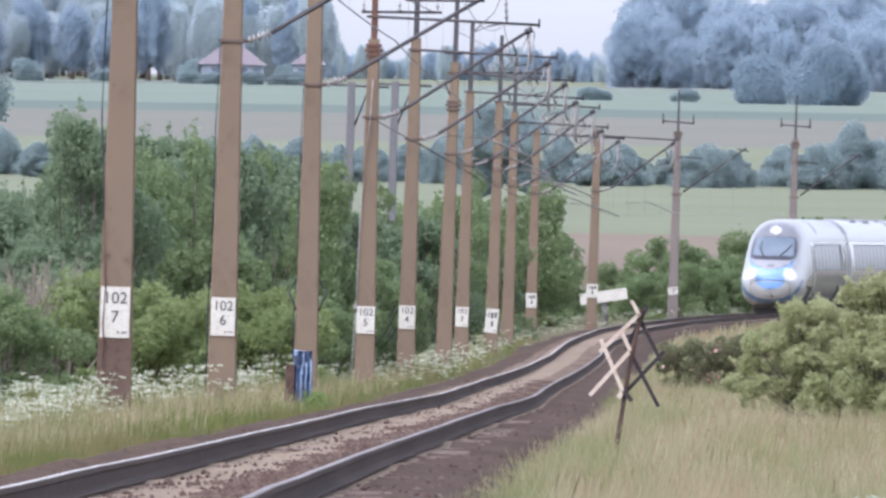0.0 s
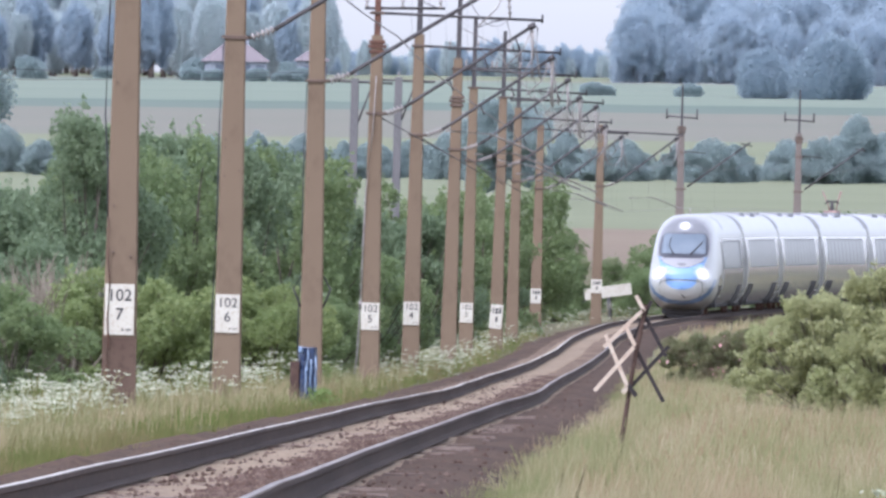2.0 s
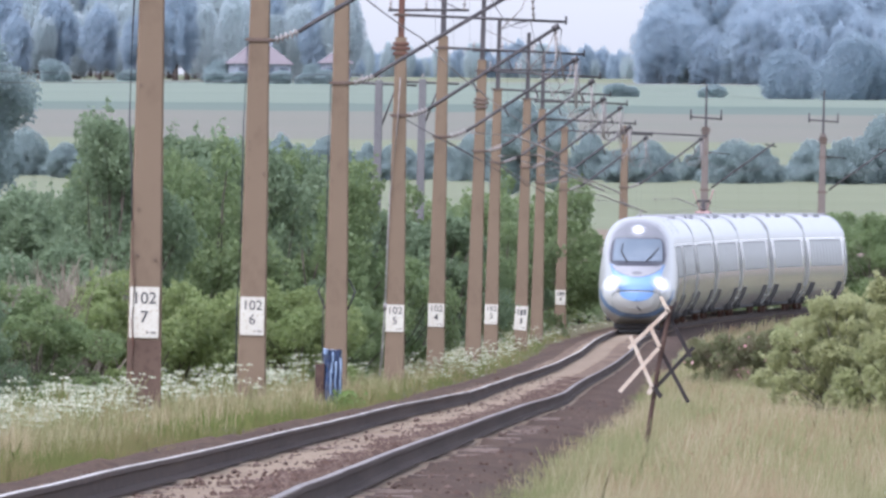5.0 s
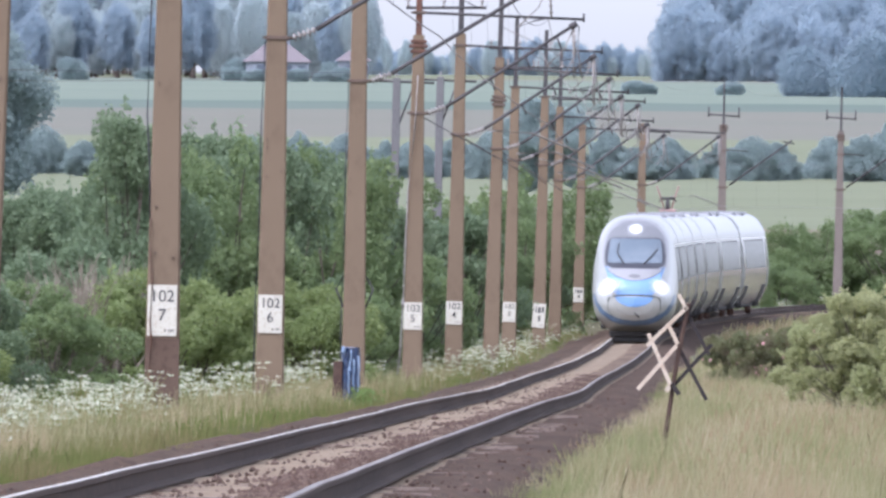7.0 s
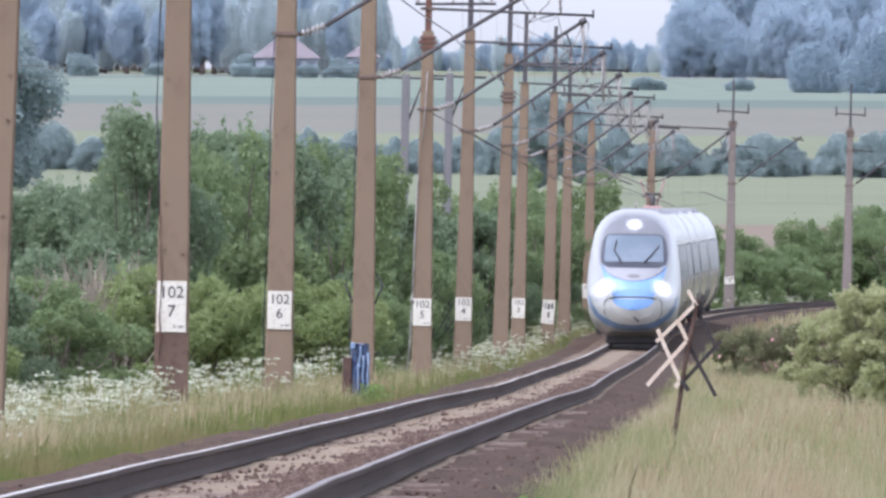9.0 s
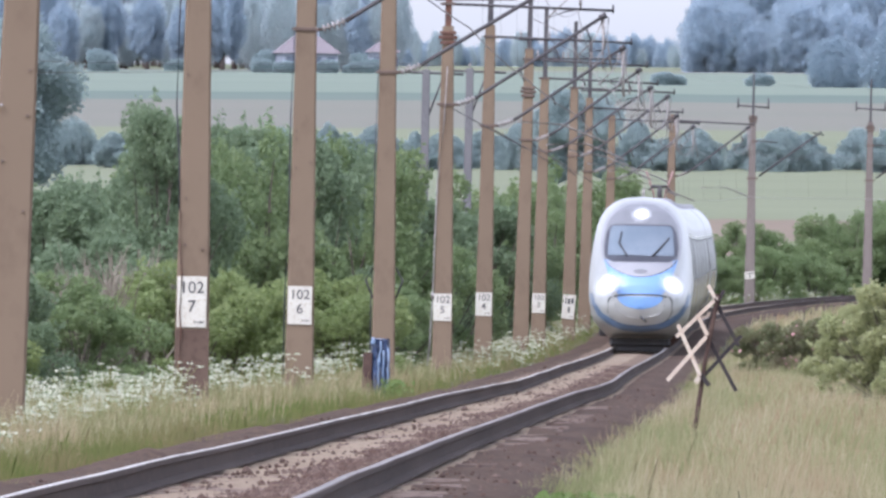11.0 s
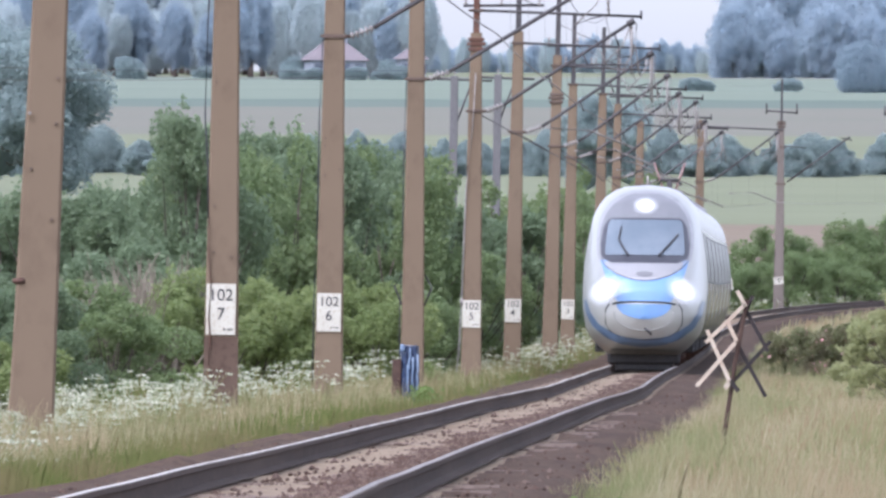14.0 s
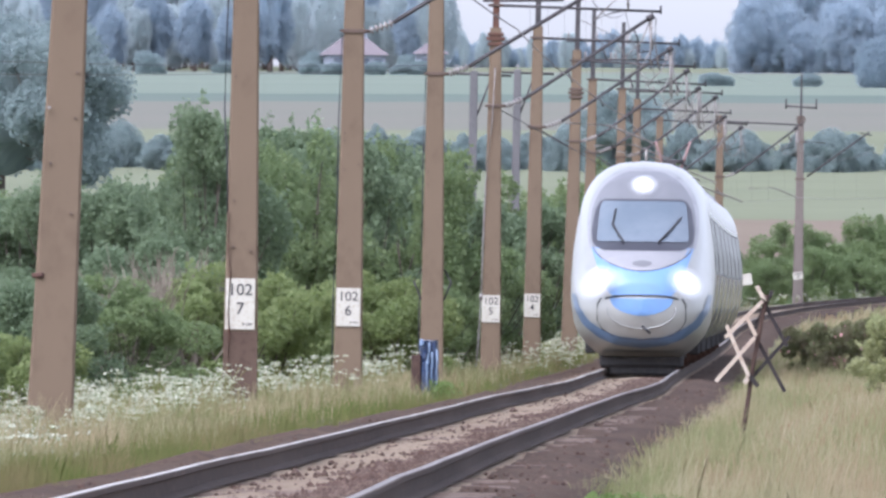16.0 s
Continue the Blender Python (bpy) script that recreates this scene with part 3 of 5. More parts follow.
def build_mast(i):
    y, x, h, plate, spike, collar = MASTS[i]
    y *= DEPTH
    lean = (2.05, 0.35, 0.45, 0.2, 0.3, 0.5, 0.9, 0.7, 0.7, 0.6, 0.5, 0.6, 0.4, 0.4)[i]
    what = "tall brown concrete railway mast" + (" with a white marker plate" if plate else " beside the track")
    mast = empty("catenary_mast", pose(x, y, FOOT[i], 0, lean, 0), what, "catenary mast", "catenary masts along the track")
    w0, w1 = (0.50, 0.27) if i < 3 else (0.48, 0.255)

    def w_at(z):
        return w0 + (w1 - w0) * (z + 0.6) / (h + 0.6)

    concrete_pole(h, w0, w1, CONCRETE if i < 12 else CONCRETE_FAR, mast)
    reach = float(track_x(y) - x) * 0.98 - 0.2
    reach = min(max(reach, 3.1), 3.7)
    if i >= 12:
        clamp_band(5.1, w_at(5.1), mast)
        rod("cantilever_strut", [(0.3, 0, 5.2), (3.0, 0, 7.2)], 0.045, STEEL, mast)
        rod("strut_tail", [(2.6, 0, 7.15), (3.1, 0, 7.05)], 0.03, STEEL, mast)
        clamp_band(6.7, w_at(6.7), mast)
        rod("tie_rod", [(0.15, 0, 6.75), (1.1, 0, 6.68)], 0.025, STEEL, mast)
        bm = tube(bmesh.new(), [(0, 0, h - 0.3), (0, 0, h + 2.0)], 0.06, 6, 0.04)
        part("steel_spike", bm, STEEL, mast)
        rod("cross_arm", [(-0.66, 0, h + 0.62), (0.66, 0, h + 0.55)], 0.035, STEEL, mast)
        for sx in (-0.66, 0.66):
            rod("arm_pin", [(sx, 0, h + 0.5), (sx, 0, h + 0.95)], 0.035, STEEL, mast)
    else:
        low = 5.95 if i < 9 else 5.6
        cantilever(mast, w_at, reach, 2.05, low, True, i >= 2)
        if i >= 4:
            # insulator string at the tip, drooping jumper and the pale steady arm under it
            tip = low + 2.0
            rod("jumper_loop", [(reach - 0.75, -0.05, tip - 0.55), (reach - 0.5, -0.05, tip - 1.0), (reach - 0.2, -0.05, tip - 1.05), (reach - 0.02, -0.05, tip - 0.75), (reach, -0.05, tip - 0.1)], 0.016, PORCELAIN, mast, "pale drooping jumper wire", 5)
            if i % 2:
                rod("hanger", [(reach + 0.03, 0, tip), (reach + 0.04, 0, tip - 1.2)], 0.022, PORCELAIN, mast, "pale hanging insulator", 6)
            rod("steady_arm", [(reach - 1.9, 0, low - 0.25 - 0.1 * (i % 3)), (reach - 0.9, 0, low - 0.4), (reach + 0.1, 0, low - 0.78)], 0.024, PORCELAIN, mast, "pale steady arm", 5)
            for dx in (0.0, 0.16):
                rod("drop_tube", [(reach - 0.06 + dx, 0.04, tip + 0.02), (reach - 0.02 + dx * 0.6, 0.04, tip - 0.5), (reach + dx * 1.2, 0.04, tip - 1.15)], 0.016, PORCELAIN, mast, "pale hanging drop tube", 6)
            for k in (0.35, 0.62, 0.86):
                sx, sz = 0.6 + (reach - 0.6) * k, low + 0.2 + 1.85 * k
                rod("strut_pin", [(sx, 0, sz), (sx + 0.12, 0, sz - 0.3)], 0.022, STEEL, mast, "", 5)
            if spike:
                arm = h + 0.25 + 0.35 * (i % 3)
                rod("feeder_arm", [(-0.3, 0, arm), (1.5 + 0.2 * (i % 2), 0, arm + 0.04)], 0.032, STEEL, mast, "dark feeder arm on the spike", 6)
                for sx in (-0.25, 0.55, 1.4):
                    insulator((sx, 0, arm), (sx, 0, arm + 0.26), mast, 2, 0.06)
                rod("feeder_stay", [(0.05, 0, arm + 0.6), (1.3, 0, arm + 0.05)], 0.014, WIRE, mast, "", 4)
            if i < 8:
                rod("lower_brace", [(w_at(low) / 2, 0, low - 0.1), (reach - 1.7, 0, low - 0.95)], 0.013, STEEL, mast, "", 5)
    if spike and i < 12:
        part("steel_spike", box(bmesh.new(), -0.075, 0.075, -0.075, 0.075, h - 0.4, h + spike, 0.8, 0.01), STEEL if i != 4 else RUST, mast)
    if collar:
        bm = bmesh.new()
        w = w_at(collar)
        for dz, e in ((0, 0.08), (0.1, 0.05), (-0.12, 0.05)):
            box(bm, -w / 2 - e, w / 2 + e, -w / 2, w / 2, collar + dz - 0.04, collar + dz + 0.04, 1, 0.01)
        part("collar", bm, RUST if i == 4 else BAND, mast, "rusty steel collar")
    if plate:
        zc, pw, ph, lines, tilt = plate
        number_plate_board(mast, zc, pw, ph, w_at(zc) * 0.33, lines, tilt)
    for k in range(4):
        z = random.uniform(2.0, min(h, 7.0))
        part("bolt", box(bmesh.new(), -0.013, 0.013, -w_at(z) * 0.33 - 0.02, -w_at(z) * 0.3, z - 0.013, z + 0.013), BAND, mast).location.x = random.choice((-0.12, 0.08, 0.12))
    if i == 1:
        part("stained_foot", box(bmesh.new(), -w_at(0.5) / 2 - 0.004, w_at(0.5) / 2 + 0.004, -w_at(0.3) * 0.325, w_at(0.3) * 0.325, -0.5, 0.96, 0.97), CONCRETE_BAND, mast, "rust-stained foot of the mast")
        f = lambda z: -w_at(z) / 2 - 0.02
        rod("earth_cable", [(f(7) - 0.02, -0.1, 7.0), (f(5) - 0.05, -0.1, 5.2), (f(4.4) - 0.06, -0.1, 4.0), (f(3.6), -0.1, 3.3), (f(3) + 0.02, -0.13, 2.6)], 0.012, RUBBER, mast, "dark loose earth cable")
        rod("rust_cable", [(-0.19, -0.17, 2.6), (-0.19, -0.18, 2.1), (-0.15, -0.185, 1.7), (-0.175, -0.195, 1.2), (-0.15, -0.19, 0.9), (-0.17, -0.19, 0.5), (-0.15, -0.19, -0.2)], 0.010, RUST, mast, "rusty cable down the face")
    if i == 0:
        rod("bracket_peg", [(-w_at(1.7) / 2 - 0.03, -0.12, 1.62), (-w_at(1.7) / 2 + 0.08, -0.17, 1.63)], 0.03, RUST, mast, "rusty bracket peg")
        for z in (3.4, 4.75):
            rod("white_bolt", [(-0.16 if z < 4 else 0.02, -0.17, z), (-0.16 if z < 4 else 0.02, -0.2, z)], 0.02, PORCELAIN, mast)
    if i in (2, 3):
        f = lambda z: -w_at(z) / 2 - 0.02
        rod("earth_cable", [(f(5.9), -0.1, 5.9), (f(4.5) - 0.02, -0.1, 4.5), (f(3), -0.1, 3), (f(1.5) - 0.02, -0.1, 1.5), (f(0), -0.1, 0)], 0.012, RUBBER, mast, "thin dark earth cable")
    if i == 4:
        f = lambda z: -w_at(z) / 2
        rod("earth_cable", [(0.0, -0.2, 6.8), (-0.05, -0.2, 5.6), (f(4), -0.18, 4.2), (f(3) - 0.02, -0.15, 3), (f(2) - 0.03, -0.15, 1.7), (f(1) - 0.06, -0.1, 0.6), (f(0) - 0.1, -0.1, 0)], 0.016, PORCELAIN, mast, "pale earth cable")
        rod("sleeve", [(f(2) - 0.03, -0.16, 1.75), (f(2) - 0.03, -0.16, 1.6)], 0.035, PORCELAIN, mast)
    if i == 3:
        for sx in (-1, 1):
            rod("guard_bracket", [(sx * 0.22, 0, 2.15), (sx * 0.36, 0, 1.9), (sx * 0.22, 0, 1.55)], 0.022, STEEL, mast, "bent steel bracket", 5)
    return reach


REACH = [build_mast(i) for i in range(len(MASTS))]


def sag_line(a, b, sag, n=10):
    a, b = Vector(a), Vector(b)
    return [a.lerp(b, k / n) - Vector((0, 0, 4 * sag * (k / n) * (1 - k / n))) for k in range(n + 1)]


def build_wires():
    """Contact wire, messenger with droppers, and the wire along the mast tops."""
    spans = []
    for i, (y, x, h, *_) in enumerate(MASTS):
        y *= DEPTH
        low = FOOT[i] + (5.95 if i < 9 else 5.6 if i < 12 else 5.1)
        spans.append(((x + REACH[i], y, low + 1.25), (x + REACH[i] + 0.05, y, low - 0.8), (x + 0.02, y, FOOT[i] + h + (2.0 if i > 3 else 0.2))))
    first = ((-2.6, 40, 6.9), (-2.6, 40, 4.9), (-7.5, 40, 9.0))
    spans = [first] + spans
    for k, name, sag, r, label in ((0, "messenger_wire", 0.45, 0.008, "thin dark messenger wire over the track"),
                                   (1, "contact_wire", 0.05, 0.009, "thin dark contact wire over the track"),
                                   (2, "return_wire", 0.5, 0.004, "thin wire along the mast tops")):
        for a, b in zip(spans, spans[1:]):
            bm = tube(bmesh.new(), sag_line(a[k], b[k], sag), r, 4)
            tagged(part(name, bm, WIRE, None), label, "overhead wire", "overhead wires")
    for a, b in zip(spans[1:], spans[2:]):
        for f in (0.2, 0.5, 0.8):
            top, low = sag_line(a[0], b[0], 0.45, 100)[int(f * 100)], sag_line(a[1], b[1], 0.05, 100)[int(f * 100)]
            tagged(rod("wire_dropper", [top, low], 0.0025, WIRE, None, "", 4), "thin vertical dropper between two overhead wires", "wire dropper", "wire droppers")


build_wires()


def build_service_pole(x, y, z, h):
    """Grey pole of the low-voltage line behind the shrubs."""
    pole = empty("power_pole", pose(x, y, z, 0, 0.4, 0), "slim grey concrete power pole with a bracketed crossarm", "power pole", "power poles behind the shrubs")
    concrete_pole(h, 0.34, 0.27, CONCRETE_GREY, pole)
    rod("crossarm", [(-0.75, 0, h - 0.1), (1.3, 0, h - 0.14)], 0.04, STEEL, pole)
    rod("brace", [(0.1, 0, h - 1.6), (0.62, 0, h - 0.15)], 0.035, STEEL, pole)
    for sx in (-0.6, 0.0, 0.75):
        insulator((sx, 0, h - 0.1), (sx, 0, h + 0.22), pole, 2, 0.07)


build_service_pole(-3.45, 800, -1.2, 10.9)
build_service_pole(-2.0, 825, -1.2, 11.25)
for dx, dz, ex, ez in ((-0.6, 0.2, -30.0, 10.0), (0.75, 0.15, -28.0, 9.3)):
    bm = tube(bmesh.new(), sag_line((-3.45 + dx, 800, 9.7 + dz), (ex, 780, ez), 0.25, 14), 0.011, 4)
    tagged(part("service_wire", bm, WIRE, None), "thin dark wire of the power line behind the shrubs", "overhead wire", "overhead wires")


# ---- train ----
PROFILE_Z = np.array([0.28, 0.42, 0.65, 0.9, 1.2, 1.8, 2.4, 3.0, 3.4, 3.6, 3.75, 3.9, 4.05, 4.15, 4.2])
PROFILE_W = np.array([0.84, 1.0, 1.17, 1.31, 1.40, 1.46, 1.42, 1.33, 1.25, 1.17, 1.08, 0.96, 0.76, 0.51, 0.0])
NOSE_S = np.array([0, 0.1, 0.3, 0.6, 1.0, 1.4, 2.0, 2.8, 3.6, 4.4, 5.2, 6.0])
NOSE_TOP = np.array([1.35, 1.75, 2.05, 2.3, 2.5, 2.68, 3.05, 3.5, 3.85, 4.07, 4.17, 4.2])
NOSE_LOW = np.array([1.15, 0.82, 0.54, 0.4, 0.32, 0.3, 0.28, 0.28, 0.28, 0.28, 0.28, 0.28])
NOSE_K = np.array([0.0, 0.48, 0.70, 0.84, 0.915, 0.95, 0.978, 0.99, 0.997, 1.0, 1.0, 1.0])
CAR = 26.3
PITCH = 26.75


def nose_section(s):
    return np.interp(s, NOSE_S, NOSE_TOP), np.interp(s, NOSE_S, NOSE_LOW), np.interp(s, NOSE_S, NOSE_K)


def nose_at(y, z):
    """How far behind the tip the nose's skin lies at width y and height z."""
    lo, hi = 0.0, 6.0
    for _ in range(26):
        s = (lo + hi) / 2
        top, low, k = nose_section(s)
        inside = low <= z <= top and abs(y) <= k * np.interp(0.28 + (z - low) * 3.92 / max(0.01, top - low), PROFILE_Z, PROFILE_W)
        lo, hi = (lo, s) if inside else (s, hi)
    return hi


def ring(s=None, steps=44):
    """Half profile from the keel side to the roof and round; y, z pairs."""
    zs = np.interp(np.linspace(0, 1, steps), np.linspace(0, 1, len(PROFILE_Z)), PROFILE_Z)
    ws = np.interp(zs, PROFILE_Z, PROFILE_W)
    if s is not None:
        top, low, k = nose_section(s)
        zs, ws = low + (zs - 0.28) * (top - low) / 3.92, ws * k
    return [(-w, z) for w, z in zip(ws, zs)] + [(w, z) for w, z in zip(ws[::-1][1:], zs[::-1][1:])]


# a car's own space: x across, y along with the front at -y, z up from the rail
def shell(name, stations, parent, material, mirrored=False):
    verts, faces = [], []
    for y, s in stations:
        verts += [(a, y, z) for a, z in ring(s)]
    n = len(verts) // len(stations)
    for j in range(len(stations) - 1):
        faces += [(j * n + i, j * n + (i + 1) % n, (j + 1) * n + (i + 1) % n, (j + 1) * n + i) for i in range(n)]
    faces.append(tuple(range(n))[::-1])
    faces.append(tuple(range((len(stations) - 1) * n, len(stations) * n)))
    ob = mesh_object(name, verts, faces, material, parent, "", True)
    # grey waist and skirt along the sides, silver white above
    ob.data.materials.append(TRAIN_GREY)
    ob.data.materials.append(TRAIN_STEEL_BLUE)
    return ob


def nose_point(x, z, front, off):
    """A point off metres proud of the nose's skin."""
    e = 0.02
    s = nose_at(x, z)
    sx = (nose_at(x + e, z) - nose_at(x - e, z)) / (2 * e)
    sz = (nose_at(x, z + e) - nose_at(x, z - e)) / (2 * e)
    n = Vector((max(-6, min(6, sx)), -1, max(-6, min(6, sz)))).normalized()
    n.x, n.z = abs(n.x) * (1 if x > 0 else -1) * (abs(x) > 0.02), n.z
    return Vector((x, front + s, z)) + off * Vector((n.x, n.y, n.z))


def nose_patch(name, z0, z1, half, front, material, parent, label="", off=0.012, nz=16, ny=20, centre=0.0):
    """A panel that lies on the nose between two heights; half(k) is its half-width at k of its height."""
    verts, faces = [], []
    for i in range(nz + 1):
        k = i / nz
        z, w = z0 + (z1 - z0) * k, half(k)
        for j in range(ny + 1):
            x = centre + w * (2 * j / ny - 1)
            verts.append(nose_point(x, z, front, off))
    for i in range(nz):
        faces += [(i * (ny + 1) + j, i * (ny + 1) + j + 1, (i + 1) * (ny + 1) + j + 1, (i + 1) * (ny + 1) + j) for j in range(ny)]
    return mesh_object(name, verts, faces, material, parent, label, True)


def nose_line(name, pts, r, front, material, parent, off=0.012):
    return rod(name, [nose_point(x, z, front, off) for x, z in pts], r, material, parent, "", 5)


def nose_swoosh(name, pts, half, front, material, parent, label="", off=0.014, n=48, across=4):
    """A band on the nose along a line of (x, z); its half-width runs from the ends to the middle."""
    pts = np.array(pts)
    run = np.concatenate([[0], np.cumsum(np.linalg.norm(np.diff(pts, axis=0), axis=1))])
    k = np.linspace(0, 1, n + 1)
    line = np.stack([np.interp(k * run[-1], run, pts[:, i]) for i in (0, 1)], 1)
    tan = np.gradient(line, axis=0)
    tan /= np.linalg.norm(tan, axis=1)[:, None]
    wide = half[0] + (half[1] - half[0]) * np.sin(k * math.pi) ** 0.8
    verts = []
    for p, u, w in zip(line, tan, wide):
        for j in range(across + 1):
            d = w * (2 * j / across - 1)
            verts.append(nose_point(p[0] - u[1] * d, p[1] + u[0] * d, front, off))
    m = across + 1
    faces = [(i * m + j, (i + 1) * m + j, (i + 1) * m + j + 1, i * m + j + 1) for i in range(n) for j in range(across)]
    return mesh_object(name, verts, faces, material, parent, label, True)


def side_panel(name, y0, y1, z0, z1, side, material, parent, off=0.008, steps=4):
    zs = np.linspace(z0, z1, steps)
    ws = np.interp(zs, PROFILE_Z, PROFILE_W) + off
    verts = [(side * w, y, z) for z, w in zip(zs, ws) for y in (y0, y1)]
    faces = [(2 * i, 2 * i + 1, 2 * i + 3, 2 * i + 2) for i in range(steps - 1)]
    return mesh_object(name, verts, faces, material, parent, "", True)


def build_bogie(parent, y):
    bm = bmesh.new()
    for sx in (-1, 1):
        box(bm, sx * 1.0 - 0.09, sx * 1.0 + 0.09, y - 1.9, y + 1.9, 0.45, 0.72, 1, 0.03)
        for dy in (-1.35, 1.35):
            box(bm, sx * 1.04 - 0.11, sx * 1.04 + 0.11, y + dy - 0.2, y + dy + 0.2, 0.3, 0.62, 1, 0.03)
        tube(bm, [(sx * 1.02, y - 0.25, 0.62), (sx * 1.02, y - 0.25, 1.0)], 0.16, 10)
        tube(bm, [(sx * 1.02, y + 0.25, 0.62), (sx * 1.02, y + 0.25, 1.0)], 0.16, 10)
    box(bm, -0.95, 0.95, y - 0.3, y + 0.3, 0.45, 0.75, 1, 0.03)
    bogie = part("bogie", bm, TRAIN_DARK, parent, "dark dusty bogie")
    for dy in (-1.35, 1.35):
        bm = bmesh.new()
        tube(bm, [(-0.82, y + dy, 0.46), (0.82, y + dy, 0.46)], 0.09, 10)
        for sx in (-1, 1):
            tube(bm, [(sx * 0.70, y + dy, 0.46), (sx * 0.83, y + dy, 0.46)], 0.455, 24)
        part("wheelset", bm, RUST, bogie, "worn steel wheelset")


def build_car(first, last=False, pantograph=False):
    """One car of the unit; the driving cars carry the long nose."""
    front, back = -CAR / 2, CAR / 2
    label = "white and blue driving car of a high-speed train, lights on" if first else "silver-white passenger car of a high-speed train"
    car = empty("train_car", pose(0, 0, 0), label, "train car", "cars of the train")
    if first:
        ss = [0.003, 0.03, 0.07, 0.12, 0.2, 0.3, 0.42, 0.6, 0.8, 1.0, 1.2, 1.4, 1.7, 2.0, 2.4, 2.8, 3.2, 3.6, 4.0, 4.4, 4.8, 5.2, 5.6, 6.0]
        stations = [(front + s, s) for s in ss] + [(front + 7, None), (back, None)]
    else:
        stations = [(front, None), (front + 1, None), (back - 1, None), (back, None)]
    body = shell("body", stations, car, TRAIN_WHITE)
    slots = []
    for p in body.data.polygons:
        c = p.center
        side = c.y > front + (6.0 if first else 0.0)
        slots.append(1 if (side and c.z < 1.75) or (first and c.z < 1.6 and c.y > front + 3.0) or (c.y > front + 6.0 and c.z < 3.2) or (not first and c.z < 3.2) else 0)
    body.data.polygons.foreach_set("material_index", slots)
    start = front + (7.6 if first else 3.2)
    for side in (-1, 1):
        side_panel("window_band", start - 0.15, back - 3.0, 1.93, 3.1, side, BAND_GREY, car, 0.005)
        y = start
        k = 0
        while y + 1.75 < back - 3.0:
            w = side_panel("window", y, y + 1.72, 1.98, 3.04, side, GLASS_SIDE, car)
            if k == 0:
                w["label"] = "grey tinted side window"
            y += 2.02
            k += 1
        for dy in (back - 1.35, front + (6.2 if first else 0.45)):
            door = side_panel("door", dy, dy + 0.9, 0.75, 3.05, side, TRAIN_WHITE, car, 0.012, 6)
            side_panel("door_window", dy + 0.22, dy + 0.68, 1.95, 2.85, side, GLASS_SIDE, door, 0.016)
            for e in (dy, dy + 0.9):
                rod("door_seal", [(side * (np.interp(z, PROFILE_Z, PROFILE_W) + 0.012), e, z) for z in (0.75, 1.2, 1.8, 2.4, 3.05)], 0.006, TRAIN_GREY, door, "", 4)
    part("underframe", box(bmesh.new(), -1.0, 1.0, front + (3.5 if first else 0.4), back - 0.4, 0.32, 0.6, 1, 0.05), TRAIN_DARK, car, "dark underframe gear")
    for dy in (-8.9, 8.9):
        build_bogie(car, dy + (0.6 if first and dy < 0 else 0))
        for side in (-1, 1):
            # flush dark panel painted as the shaded opening over the bogie
            side_panel("bogie_recess", dy - 1.75, dy + 1.75, 0.3, 1.22, side, TRAIN_DARK, car, 0.014, 24)
    # roof gear
    for y0, y1, w, h in () if first else ((-4.5, -1.5, 0.7, 0.05), (1.5, 5.0, 0.75, 0.05), (back - 3.4, back - 1.4, 0.6, 0.04)):
        part("roof_unit", box(bmesh.new(), -w, w, y0, y1, 4.08, 4.2 + h, 0.85, 0.04), ROOF_GREY, car, "grey roof equipment cover")
    for y0 in (front + (10 if first else 0.25), back - 0.9):
        verts = [(a * 1.006, y, z + 0.008) for y in (y0, y0 + 0.8) for a, z in ring() if z > 3.55]
        n = len(verts) // 2
        mesh_object("roof_strip", verts, [(i, i + 1, n + i + 1, n + i) for i in range(n - 1)], MASK_GREY, car, "dark roof joint strip", True)
    if not last:
        verts = [(a * 0.93, y, 0.7 + (z - 0.4) * 0.87) for y in (back - 0.02, back + 0.47) for a, z in ring(steps=16)]
        n = len(verts) // 2
        mesh_object("gangway_bellows", verts, [(i, (i + 1) % n, n + (i + 1) % n, n + i) for i in range(n)], BELLOWS, car, "grey gangway bellows", True)
    if pantograph:
        y = back - 4.4
        part("pantograph_base", box(bmesh.new(), -0.32, 0.32, y - 0.9, y + 0.9, 4.28, 4.36, 1, 0.02), PANTO_RED, car, "reddish pantograph base frame")
        for sx in (-1, 1):
            for dy in (-0.6, 0.6):
                insulator((sx * 0.28, y + dy, 4.1), (sx * 0.28, y + dy, 4.3), car, 3, 0.08)
            rod("pantograph_arm", [(sx * 0.15, y + 0.5, 4.36), (sx * 0.2, y + 0.3, 4.6), (sx * 0.42, y - 0.3, 5.25)], 0.03, PANTO_RED, car, "thin reddish pantograph arm")
            rod("pantograph_horn", [(sx * 0.24, y, 4.74), (sx * 0.34, y, 4.66)], 0.03, STEEL, car)
        rod("pantograph_post", [(0, y, 4.3), (0, y, 4.76)], 0.10, STEEL, car, "dark pantograph foot", 8, 0.07)
        rod("pantograph_head", [(-0.26, y, 4.78), (0.26, y, 4.78)], 0.05, STEEL, car)
    if first:
        build_nose(car, front)
    return car


